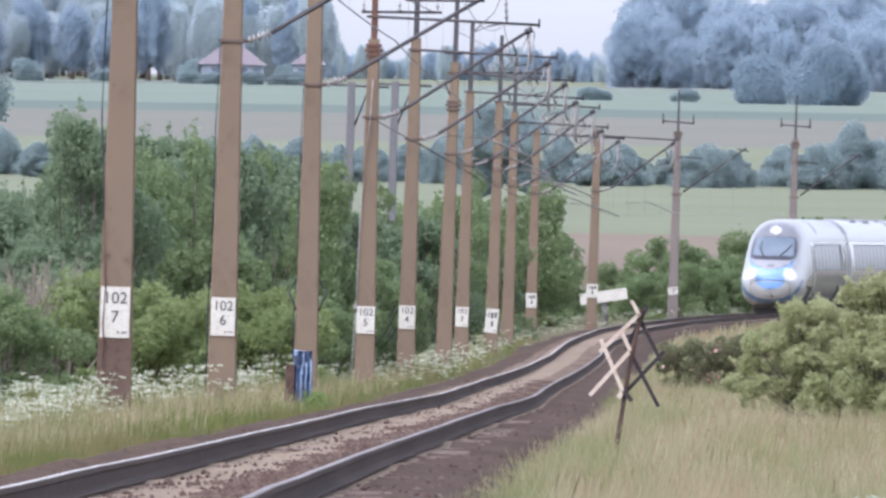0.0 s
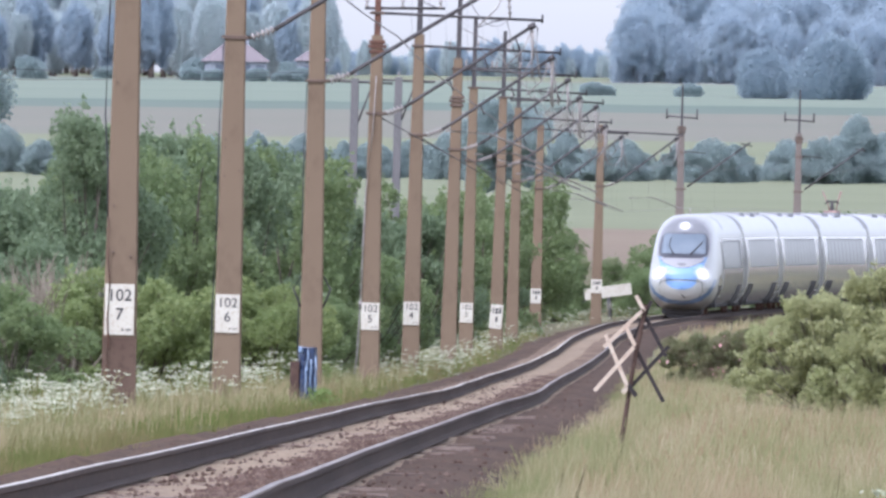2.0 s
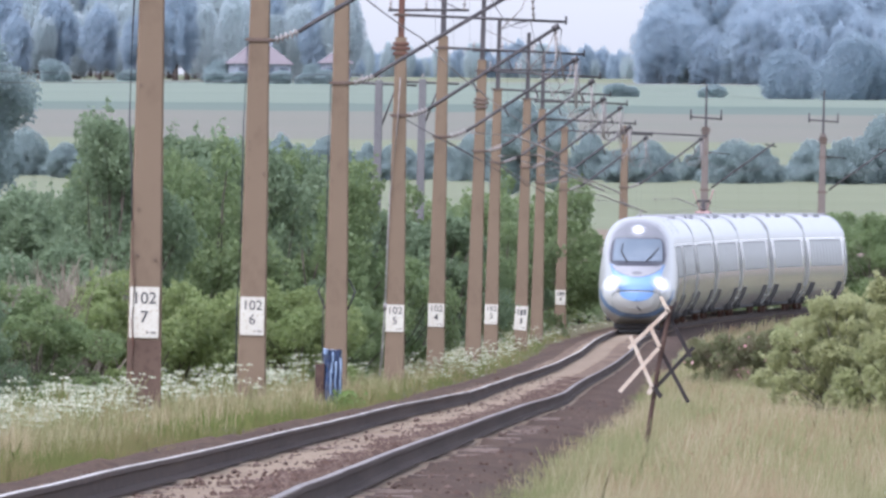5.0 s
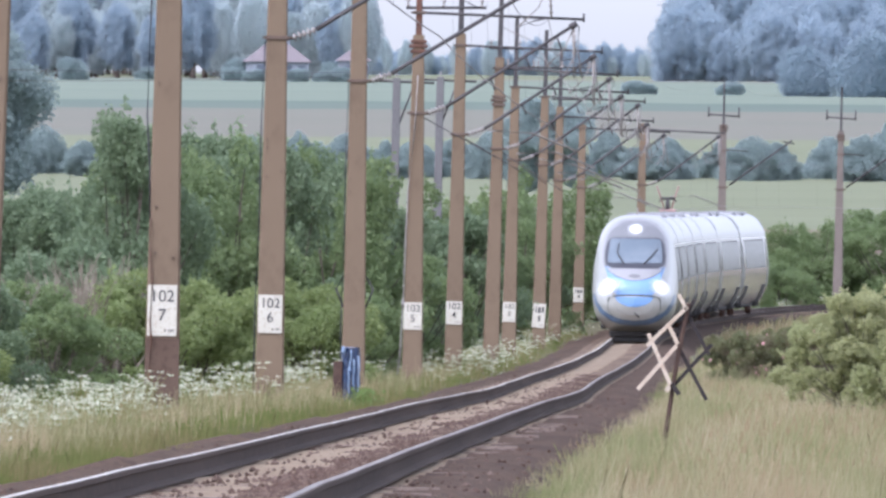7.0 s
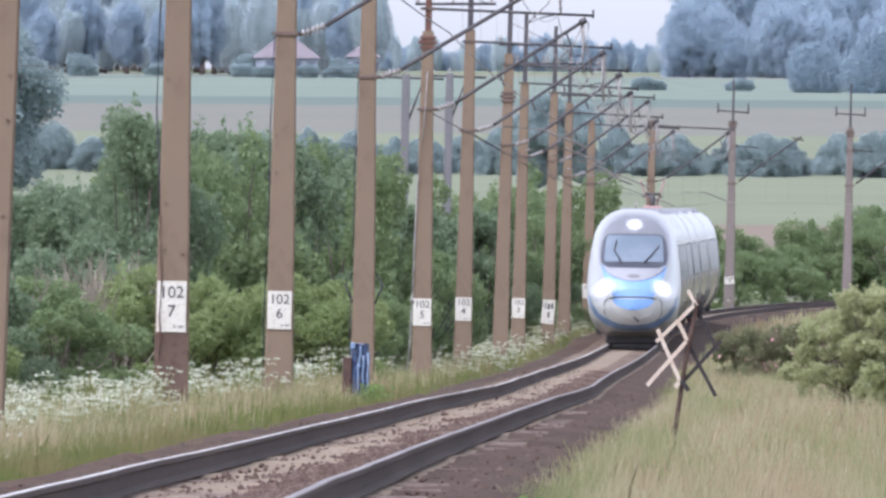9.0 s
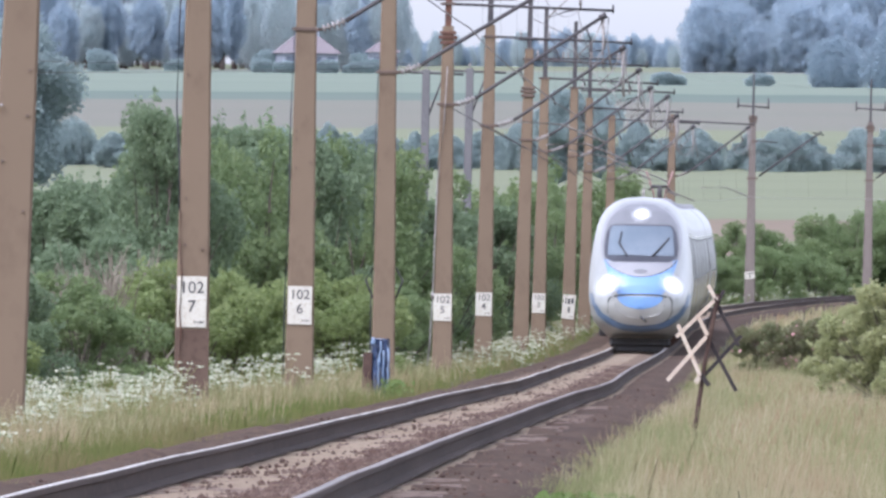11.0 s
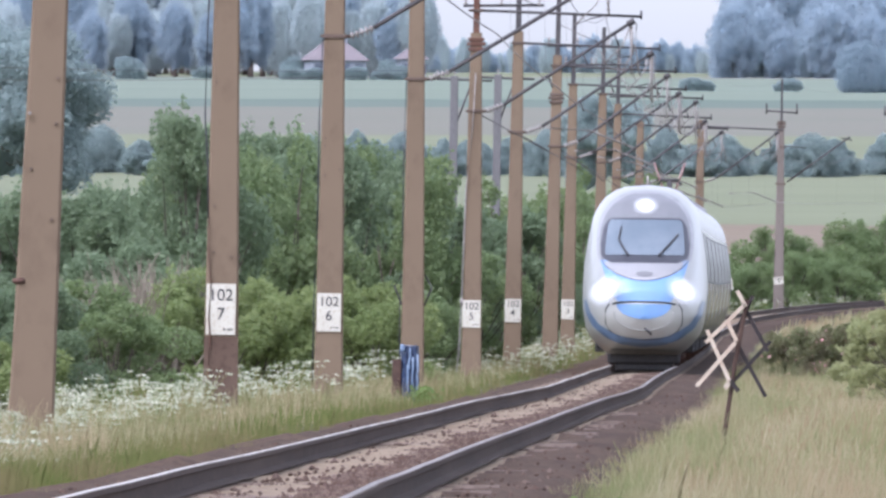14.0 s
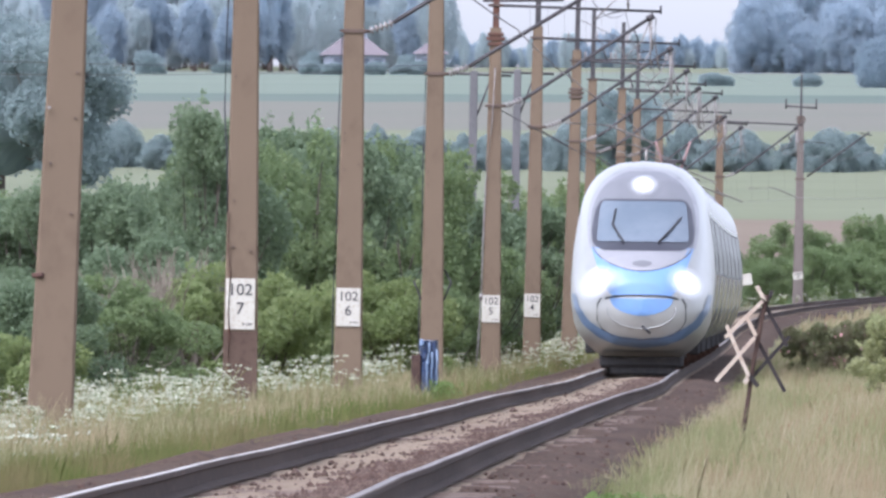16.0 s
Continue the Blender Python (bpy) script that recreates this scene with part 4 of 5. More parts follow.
def build_nose(car, front):
    nose_patch("brow_edge", 2.40, 4.06, lambda k: 1.17 * math.sqrt(max(0.06, 1 - 0.92 * k ** 3.2)) * (1 - 0.10 * (1 - k) ** 3), front, BROW_PALE, car, "pale grey edge of the brow", 0.007, 30, 28)
    nose_patch("brow", 2.44, 3.98, lambda k: 1.09 * math.sqrt(max(0.06, 1 - 0.93 * k ** 3.0)) * (1 - 0.08 * (1 - k) ** 3), front, BROW_GREY, car, "grey-violet brow round the windscreen", 0.012, 30, 28)
    nose_patch("windscreen_mask", 2.36, 3.40, lambda k: float(np.interp(k, (0, 0.06, 0.17, 0.42, 0.8, 0.95, 1), (0.76, 0.90, 1.0, 1.02, 0.95, 0.87, 0.78))), front, MASK_GREY, car, "dark surround of the windscreen", 0.018, 30, 28)
    nose_patch("windscreen", 2.53, 3.35, lambda k: 0.91 * (1 - 0.08 * k ** 1.5 - 0.05 * max(0, k - 0.9) / 0.1 - 0.03 * max(0, 0.08 - k) / 0.08), front, GLASS_FRONT, car, "broad bluish windscreen", 0.03, 24, 24)
    for pts in (((-0.38, 2.50), (-0.60, 2.86), (-0.54, 3.16)), ((0.32, 2.50), (0.55, 2.76), (0.74, 3.0))):
        nose_line("wiper", pts, 0.024, front, RUBBER, car, 0.055)
    nose_patch("windscreen_apron", 1.97, 2.40, lambda k: 0.97 * math.sqrt(max(0.02, 1 - (1 - k) ** 1.6)), front, TRAIN_APRON, car, "silver apron below the windscreen", 0.014)
    nose_line("apron_seam", [(0.98 * math.sin(a), 2.42 - 0.46 * math.cos(a) ** 1.4 if abs(a) < 1.5 else 2.42) for a in np.linspace(-1.5, 1.5, 19)], 0.012, front, RUBBER, car, 0.014)
    nose_patch("badge", 2.04, 2.16, lambda k: 0.20 * math.sqrt(max(0.05, 1 - (2 * k - 1) ** 2)), front, BROW_GREY, car, "grey oval marking", 0.026, 6, 8)
    nose_patch("bonnet", 1.46, 2.42, lambda k: 0.58 + 0.44 * k ** 0.7, front, TRAIN_BLUE, car, "light blue bonnet panel", 0.012)
    nose_patch("coupler_cover", 1.08, 1.42, lambda k: 0.63 * math.sqrt(max(0.03, 1 - (1 - k) ** 2)), front, TRAIN_BLUE, car, "light blue coupler cover", 0.016)
    nose_line("bonnet_seam", [(x, 1.475 - 0.06 * (x / 0.72) ** 4) for x in np.linspace(-0.72, 0.72, 17)], 0.020, front, RUBBER, car)
    nose_line("cover_seam", [(0.68 * math.sin(a), 1.18 - 0.36 * math.cos(a)) for a in np.linspace(-1.75, 1.75, 21)], 0.012, front, TRAIN_GREY, car)
    nose_line("hatch_seam", [(-0.80, 1.42), (-0.88, 1.3), (-0.88, 0.98), (-0.78, 0.80), (-0.58, 0.68), (-0.3, 0.62), (0, 0.60), (0.3, 0.62), (0.58, 0.68), (0.78, 0.80), (0.88, 0.98), (0.88, 1.3), (0.80, 1.42)], 0.014, front, RUBBER, car)
    nose_swoosh("lower_band", [(-1.36, 1.5), (-1.28, 1.2), (-1.1, 0.92), (-0.8, 0.70), (-0.45, 0.57), (0, 0.525), (0.45, 0.57), (0.8, 0.70), (1.1, 0.92), (1.28, 1.2), (1.36, 1.5)], (0.04, 0.09), front, TRAIN_STEEL_BLUE, car, "steel blue band sweeping round the nose foot")
    nose_patch("skirt", 0.29, 0.39, lambda k: 0.86 - 0.10 * k, front, TRAIN_WHITE, car, "pale lower skirt lip", 0.05, 4, 24)
    rod("towing_eye", [(0.02, front - 0.03, 0.86), (0.10, front - 0.10, 0.80), (0.18, front - 0.06, 0.72)], 0.03, RUBBER, car)
    for sx in (-1, 1):
        s = nose_at(sx * 0.88, 1.72)
        # disc wider than the lamp, held off the nose, with the glare painted in
        lamp = lamp_shell("headlight", 0.62, 0.62, HEADLIGHT, car, "white headlight with painted glare")
        lamp.matrix_basis = Matrix.LocRotScale((sx * 0.88, front + s - 0.24, 1.72), Euler((radians(-35), 0, radians(sx * 30))), None)
    s = nose_at(0, 3.68)
    lamp = lamp_shell("top_light", 0.40, 0.40, TOPLIGHT, car, "white top light with painted glare")
    lamp.matrix_basis = Matrix.LocRotScale((0, front + s - 0.28, 3.68), Euler((radians(-42), 0, 0)), None)
    rod("roof_aerial", [(0.02, front + 6.2, 4.18), (0.02, front + 6.2, 4.42)], 0.03, PORCELAIN, car)
    part("pilot", box(bmesh.new(), -0.84, 0.84, front + 1.2, front + 2.6, 0.04, 0.45, 1, 0.05), TRAIN_DARK, car, "black rail guard")
    part("snow_plough", box(bmesh.new(), -0.66, 0.66, front + 1.3, front + 2.4, -0.12, 0.2, 1, 0.04), TRAIN_DARK, car, "black plough under the rail guard")


def lamp_shell(name, rx, rz, material, parent, label):
    """A shallow domed disc facing -y, carrying a lamp and its glare."""
    verts, faces, n = [(0, -0.05, 0)], [], 24
    for k in (0.3, 0.6, 0.85, 1.0):
        verts += [(rx * k * math.cos(a), -0.05 * (1 - k * k), rz * k * math.sin(a)) for a in np.arange(n) * math.tau / n]
    faces += [(0, 1 + i, 1 + (i + 1) % n) for i in range(n)]
    for j in range(3):
        faces += [(1 + j * n + i, 1 + (j + 1) * n + i, 1 + (j + 1) * n + (i + 1) % n, 1 + j * n + (i + 1) % n) for i in range(n)]
    return mesh_object(name, verts, faces, material, parent, label, True)


BROW_PALE = surface("pale_grey_brow_paint", (0.24, 0.238, 0.236), (0.26, 0.258, 0.256), None, 0.6, 4.0, 0.38, 0.1, 0.0)
BELLOWS = surface("grey_bellows_cloth", (0.12, 0.122, 0.12), (0.14, 0.142, 0.14), None, 2.0, 12.0, 0.9)
TRAIN_APRON = surface("silver_apron_paint", (0.25, 0.246, 0.25), (0.28, 0.276, 0.28), (0.25, 0.246, 0.25), 0.6, 6.0, 0.35, 0.2, 0.0)
lead_car = build_car(True)
second_car = build_car(False)
panto_car = build_car(False, pantograph=True)
end_car = build_car(False, last=True)
CARS = [lead_car, second_car, copy_thing(second_car, pose(0, 0, 0)), panto_car, copy_thing(second_car, pose(0, 0, 0)), copy_thing(second_car, pose(0, 0, 0)), end_car]


def nose_place(t):
    """Where the nose tip is along the line at t seconds."""
    k = 16.0 - t
    return 461 + 35.4 * k


def car_pose(mid):
    a, b = mid - 8.9, mid + 8.9
    pa = Vector((track_x(a), a, track_z(a)))
    pb = Vector((track_x(b), b, track_z(b)))
    along = (pb - pa).normalized()
    right = along.cross(Vector((0, 0, 1))).normalized()
    up = right.cross(along)
    m = Matrix((right, along, up)).transposed().to_4x4()
    m.translation = (pa + pb) / 2
    return m


def motions():
    for i, car in enumerate(CARS):
        walk(car, [(t, car_pose(nose_place(t) + CAR / 2 + i * PITCH)) for t in np.arange(0, 16.01, 0.5)])


# ---- plants ----
def leaf_quads(rng, centres, size, up=0.75, slim=0.55):
    """Pointed four-cornered leaves at the centres, turned at random."""
    n = len(centres)
    nrm = rng.normal(size=(n, 3))
    nrm[:, 2] += up
    nrm[:, 1] -= 0.45
    nrm /= np.linalg.norm(nrm, axis=1)[:, None]
    a = np.cross(nrm, rng.normal(size=(n, 3)))
    a /= np.linalg.norm(a, axis=1)[:, None]
    b = np.cross(nrm, a)
    s = (size * rng.uniform(0.6, 1.35, n))[:, None]
    fold = nrm * s * 0.18
    return np.stack([centres - a * s, centres - b * s * slim + fold, centres + a * s, centres + b * s * slim + fold], 1)


def crown_points(rng, lobes, n, shell_part=0.8):
    """Points on and in a crown made of lobes (x, y, z, r)."""
    lobes = np.asarray(lobes)
    w = lobes[:, 3] ** 2
    pick = rng.choice(len(lobes), n, p=w / w.sum())
    d = rng.normal(size=(n, 3))
    d /= np.linalg.norm(d, axis=1)[:, None]
    r = np.where(rng.random(n) < shell_part, rng.normal(0.95, 0.10, n), rng.random(n) ** 0.5)
    c = lobes[pick]
    return c[:, :3] + d * (c[:, 3] * r)[:, None] * np.array([1, 1, 0.9])


def far_crown(rng, width, height, low, n, size, rough):
    """A closed, softly bulging crown with leaf sprays standing off it, for trees far away."""
    waves = [(rng.normal(size=3) * f, rng.random() * math.tau, 0.5 / f ** 0.5) for f in (2.2, 2.6, 3.4, 4.2, 5.5, 7.0, 9.0)]

    def skin(d):
        bulge = sum(a * np.sin(d @ w + p) for w, p, a in waves)
        r = 1 + rough * bulge
        z = d[:, 2] * 0.5 * r
        top = height * 0.97
        mid = (low * height + top) / 2
        return np.stack([d[:, 0] * r * width * 0.5, d[:, 1] * r * width * 0.5, mid + z * (top - low * height)], 1)

    u, v = 60, 34
    a, b = np.meshgrid(np.arange(u), np.arange(v), indexing="ij")
    quads = []
    for da, db in ((0, 0), (1, 0), (1, 1), (0, 1)):
        th, ph = (a + da).ravel() * math.tau / u, ((b + db).ravel() / v - 0.5) * math.pi * 0.999
        d = np.stack([np.cos(th) * np.cos(ph), np.sin(th) * np.cos(ph), np.sin(ph)], 1)
        quads.append(skin(d) * np.array([0.84, 0.84, 0.93]))
    core = np.stack(quads, 1)
    d = rng.normal(size=(n, 3))
    d /= np.linalg.norm(d, axis=1)[:, None]
    base = skin(d)
    out = d * rng.normal(-0.01, 0.034, n)[:, None] * np.array([width, width, height * 0.8])
    leaves = leaf_quads(rng, base + out, size)
    return np.concatenate([core, leaves])


def make_shrub(seed, width, height, leaves, size, material, name="shrub", label="", category="shrub", group="", lobes_n=48, flowers=None, trunk=False, low=0.12, core=0.0):
    """Several stems from one foot, limbs and a lobed leafy crown."""
    rng = np.random.default_rng(seed)
    plant = empty(name, pose(0, 0, 0), label, category, group)
    lobes = []
    for i in range(lobes_n):
        a, r = rng.random() * math.tau, rng.random() ** 0.6
        z = rng.uniform(low, 0.95)
        belly = math.sqrt(max(0.08, 1 - (abs(z - (0.4 if not trunk else 0.6)) / 0.62) ** 2))
        lobes.append((math.cos(a) * r * belly * width * 0.46, math.sin(a) * r * belly * width * 0.40, z * height * 0.93, rng.uniform(0.055, 0.14) * (26 / max(26, lobes_n * 0.62)) ** 0.5 * (width + height) / 2))
    bm = bmesh.new()
    stems = 1 if trunk else 5
    fork = height * (0.3 if trunk else 0.12)
    for k in range(stems):
        a = k * math.tau / stems
        r0 = height * (0.035 if trunk else 0.014)
        off = 0 if trunk else 0.05 * width
        tube(bm, [(math.cos(a) * off, math.sin(a) * off, -0.4), (math.cos(a) * off * 1.4, math.sin(a) * off * 1.4, fork * 0.5), (math.cos(a) * off * 2, math.sin(a) * off * 2, fork)], r0, 6, r0 * 0.7)
    for i, (x, y, z, r) in enumerate(lobes):
        k = i % stems
        a = k * math.tau / stems
        off = 0 if trunk else 0.10 * width
        p0 = Vector((math.cos(a) * off, math.sin(a) * off, fork))
        p1 = Vector((x, y, z))
        mid = p0.lerp(p1, 0.5) + Vector((0, 0, -0.06 * height))
        tube(bm, [p0, mid, p1], height * 0.006, 4, height * 0.002)
    part("trunk", bm, BARK, plant, "", True)
    pts = crown_points(rng, lobes, leaves)
    tips = crown_points(rng, lobes, leaves // 160, 1.0)
    out = tips - np.array([0, 0, height * 0.35])
    out /= np.linalg.norm(out, axis=1)[:, None] + 1e-6
    out[:, 2] = np.abs(out[:, 2]) + 0.35
    k = rng.random((len(tips), 16, 1))
    spray = (tips[:, None] + out[:, None] * k * height * 0.05 + rng.normal(0, 0.012 * height, (len(tips), 16, 3))).reshape(-1, 3)
    crown = far_crown(rng, width, height, low, leaves, size, core) if core else leaf_quads(rng, np.concatenate([pts, spray]), size)
    quads_object("crown", crown, material, plant, "dense leafy crown")
    if flowers:
        fp = crown_points(rng, lobes, flowers[1], 1.0)
        fp[:, 1] -= 0.05
        quads_object("blossom", leaf_quads(rng, fp, 0.035, 0.4, 0.9), flowers[0], plant, "scattered pink blossom")
    return plant


def plant_at(proto, x, y, turn, size, sink=0.0, tall=1.0):
    y *= DEPTH
    ob = copy_thing(proto, pose(x, y, float(land(x, y)) - sink, 0, 0, turn))
    ob.scale = (size, size, size * tall)
    return ob


def finish(proto):
    for o in (*proto.children_recursive, proto):
        bpy.data.objects.remove(o)


def screen_x(px, y):
    """World x of something seen px to the right of the line of sight at the start, at distance y."""
    return px * y / 32660.0


HEDGE = "shrubs behind the masts"
protos = [
    make_shrub(1, 4.6, 4.4, 23000, 0.058, LEAF_MID, label="dense green broadleaf shrub behind the masts", group=HEDGE, low=0.02),
    make_shrub(2, 4.2, 4.2, 23000, 0.058, LEAF_DARK_HAZE, label="dense dark green shrub behind the masts", group=HEDGE, low=0.02),
    make_shrub(3, 4.4, 3.6, 22000, 0.054, LEAF_LIGHT, label="light green willow shrub behind the masts", group=HEDGE, low=0.02),
    make_shrub(4, 5.0, 5.4, 25000, 0.064, LEAF_DARK_HAZE, label="tall dark green shrub behind the masts", group=HEDGE, low=0.02),
    make_shrub(5, 4.8, 4.8, 24000, 0.06, LEAF_MID, label="tall leafy green shrub behind the masts", group=HEDGE, low=0.02),
]
# offset from the line of sight, distance, kind, turn, size
FRONT_SHRUBS = [
    (-1010, 300, 2, 20, 0.75, 0.8), (-930, 330, 1, 70, 0.8, 0.9), (-800, 345, 0, 200, 0.85, 0.8), (-690, 365, 1, 140, 0.9, 0.85), (-560, 350, 2, 10, 0.95, 0.95), (-470, 375, 2, 300, 0.8, 0.9),
    (-330, 385, 2, 80, 0.95, 0.85), (-240, 420, 0, 0, 0.7, 0.75), (-740, 400, 1, 40, 1.0, 0.95),
]
BACK_SHRUBS = [
    (-575, 440, 4, 15, 1.0, 1.36), (-725, 435, 1, 150, 0.8, 1.62),
    (-800, 450, 1, 80, 0.95, 1.42),
    (-860, 430, 3, 30, 1.1, 0.94), (-650, 425, 3, 110, 0.95, 1.42), (-620, 440, 4, 240, 1.2, 1.16), (-480, 430, 4, 50, 1.15, 1.2), (-400, 450, 1, 20, 1.15, 1.34), (-300, 460, 4, 160, 1.15, 1.18),
    (-200, 480, 3, 220, 0.95, 0.95), (-530, 455, 3, 200, 1.15, 1.14), (-440, 480, 3, 310, 1.15, 1.12), (-350, 475, 3, 45, 1.1, 1.12), (-250, 490, 1, 130, 1.1, 1.36), (-140, 470, 0, 330, 0.85, 0.9),
    (-1000, 450, 1, 250, 1.2, 1.05), (-930, 480, 4, 70, 1.2, 1.0), (-780, 480, 3, 10, 1.1, 0.85), (-560, 500, 1, 90, 1.4, 1.28),
]
BEND_SHRUBS = [
    (-60, 600, 1, 60, 1.2, 0.98), (20, 690, 4, 10, 1.3, 0.95), (-30, 640, 0, 100, 0.95, 0.8), (85, 740, 4, 200, 1.4, 1.05), (60, 710, 1, 280, 1.1, 0.8), (140, 800, 0, 30, 1.3, 0.9),
    (190, 840, 4, 150, 1.0, 0.8), (120, 770, 2, 50, 0.85, 0.7), (235, 880, 1, 250, 0.62, 0.7), (-80, 640, 4, 170, 1.4, 0.95),
]
FAR_SHRUBS = [
    (335, 930, 4, 30, 0.95, 0.72), (400, 925, 0, 160, 1.25, 0.85), (465, 940, 4, 220, 1.1, 0.74), (360, 900, 0, 10, 0.9, 0.75), (430, 905, 0, 100, 1.0, 0.8), (505, 930, 0, 300, 1.0, 0.7),
    (575, 950, 4, 40, 1.35, 0.82), (640, 960, 0, 40, 1.5, 0.9), (720, 950, 0, 130, 1.5, 0.9), (800, 960, 4, 130, 1.5, 0.9), (880, 960, 0, 60, 1.5, 0.9), (545, 960, 0, 60, 0.6, 1.9),
]
for px, y, k, turn, size, tall in FRONT_SHRUBS + BACK_SHRUBS + BEND_SHRUBS + FAR_SHRUBS:
    plant_at(protos[k], screen_x(px, y), y, turn, size, 0.15, tall)
for p in protos:
    finish(p)

# shrubs on the right of the track
big = make_shrub(21, 3.7, 2.9, 30000, 0.042, LEAF_OLIVE, label="olive green bush in the trackside meadow", group="bushes in the meadow", lobes_n=140, low=0.02)
for px, y, turn, size, tall in ((672, 280, 0, 0.80, 0.98), (800, 272, 120, 0.92, 1.0), (920, 270, 60, 0.9, 1.0), (590, 470, 220, 0.72, 0.95)):
    plant_at(big, screen_x(px, y), y, turn, size, 0.1, tall)
finish(big)
rose = make_shrub(22, 1.7, 1.15, 11000, 0.030, LEAF_ROSE, "rose_bush", "low wild rose bush with pink flowers in the meadow", "rose bush", "rose bushes in the meadow", 50, (PETAL_PINK, 110), False, 0.05)
for px, y, turn, size in ((445, 425, 0, 1.25), (520, 430, 100, 1.35), (585, 425, 200, 1.3)):
    plant_at(rose, screen_x(px, y), y, turn, size, 0.05)
finish(rose)


def dry_thicket(x, y, h, w, seed):
    rng = np.random.default_rng(seed)
    y *= DEPTH
    plant = empty("dry_thicket", pose(x, y, float(land(x, y))), "bare grey-brown twiggy thicket among green shrubs", "thicket")
    n = 900
    base = rng.normal(0, w * 0.3, (n, 2))
    lean = rng.normal(0, 0.2, (n, 2))
    hh = h * rng.uniform(0.5, 1.0, n)
    wd = rng.uniform(0.010, 0.022, n)
    p0 = np.stack([base[:, 0], base[:, 1], np.full(n, -0.1) + rng.random(n) * h * 0.4], -1)
    p1 = p0 + np.stack([lean[:, 0] * hh, lean[:, 1] * hh, hh * 0.6], -1)
    d = np.stack([wd, np.zeros(n), np.zeros(n)], -1)
    tagged(quads_object("brushwood", np.stack([p0 - d, p0 + d, p1 + d * 0.3, p1 - d * 0.3], 1), TWIG, plant), kind="stuff")


dry_thicket(screen_x(-690, 358), 352, 3.4, 1.9, 4)
dry_thicket(screen_x(-760, 358), 350, 3.0, 1.8, 6)

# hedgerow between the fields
hedge = [make_shrub(31, 5.6, 3.2, 20000, 0.10, LEAF_HEDGE_HAZE, "hedge_bush", "hedgerow bush between farm fields", "bush", "hedgerow bushes", 48, None, False, -0.1, 0.5),
         make_shrub(32, 4.8, 3.0, 20000, 0.10, LEAF_HEDGE_HAZE, "hedge_bush", "hedgerow bush between farm fields", "bush", "hedgerow bushes", 48, None, False, -0.1, 0.5)]
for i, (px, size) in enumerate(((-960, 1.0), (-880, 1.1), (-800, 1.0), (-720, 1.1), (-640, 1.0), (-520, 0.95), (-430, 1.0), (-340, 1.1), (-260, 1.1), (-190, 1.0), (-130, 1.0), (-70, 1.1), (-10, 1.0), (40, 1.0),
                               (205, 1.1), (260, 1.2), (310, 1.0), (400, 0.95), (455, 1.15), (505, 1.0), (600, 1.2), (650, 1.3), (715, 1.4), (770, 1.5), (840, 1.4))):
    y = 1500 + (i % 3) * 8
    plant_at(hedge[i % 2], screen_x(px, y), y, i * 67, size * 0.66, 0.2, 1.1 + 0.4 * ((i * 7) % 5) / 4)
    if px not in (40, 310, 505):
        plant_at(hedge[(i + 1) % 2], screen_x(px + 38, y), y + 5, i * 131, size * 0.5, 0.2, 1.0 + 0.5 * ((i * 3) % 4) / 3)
for p in hedge:
    finish(p)

# woods, lone trees and farm on the far rise, hazed through their colours
woods = [make_shrub(41, 6.6, 15, 16000, 0.15, LEAF_FAR_HAZE, "tree", "tall hazy blue-green woodland tree on the far rise", "tree", "trees on the far rise", 110, None, True, 0.16, 0.32),
         make_shrub(42, 8.0, 13.5, 16000, 0.15, LEAF_FAR_HAZE, "tree", "broad hazy blue-green woodland tree on the far rise", "tree", "trees on the far rise", 120, None, True, 0.14, 0.32),
         make_shrub(43, 5.6, 16, 16000, 0.15, LEAF_PALE_HAZE, "tree", "tall pale haze-blue tree on the far rise", "tree", "trees on the far rise", 100, None, True, 0.18, 0.34),
         make_shrub(44, 8.5, 7.2, 14000, 0.14, LEAF_BUSH_HAZE, "round_tree", "round haze-blue field tree on the far rise", "tree", "trees on the far rise", 130, None, False, -0.12, 0.2),
         make_shrub(45, 7.0, 5.2, 12000, 0.13, LEAF_SCRUB_HAZE, "field_bush", "low uneven haze-blue bush on the far rise", "bush", "bushes on the far rise", 60, None, False, -0.12, 0.3)]
rng_w = random.Random(12)
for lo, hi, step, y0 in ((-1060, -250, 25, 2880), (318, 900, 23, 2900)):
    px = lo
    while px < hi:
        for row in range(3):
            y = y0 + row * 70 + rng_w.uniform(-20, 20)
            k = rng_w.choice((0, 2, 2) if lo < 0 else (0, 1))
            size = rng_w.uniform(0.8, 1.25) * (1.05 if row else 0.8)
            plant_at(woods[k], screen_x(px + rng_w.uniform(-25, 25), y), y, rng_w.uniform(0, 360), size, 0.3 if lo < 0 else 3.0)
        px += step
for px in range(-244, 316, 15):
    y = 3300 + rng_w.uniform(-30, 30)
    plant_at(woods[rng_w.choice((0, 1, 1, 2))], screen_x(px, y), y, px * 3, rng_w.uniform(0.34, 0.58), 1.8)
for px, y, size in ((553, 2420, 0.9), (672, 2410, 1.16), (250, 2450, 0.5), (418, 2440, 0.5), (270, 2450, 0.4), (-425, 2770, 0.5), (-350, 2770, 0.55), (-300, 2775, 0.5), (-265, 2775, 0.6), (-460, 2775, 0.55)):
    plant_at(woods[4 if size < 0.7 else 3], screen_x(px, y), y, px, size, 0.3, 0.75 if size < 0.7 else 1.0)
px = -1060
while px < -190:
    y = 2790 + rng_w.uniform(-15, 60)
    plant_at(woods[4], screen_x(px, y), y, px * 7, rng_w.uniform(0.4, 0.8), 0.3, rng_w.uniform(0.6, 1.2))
    px += rng_w.uniform(70, 190)
for p in woods:
    finish(p)

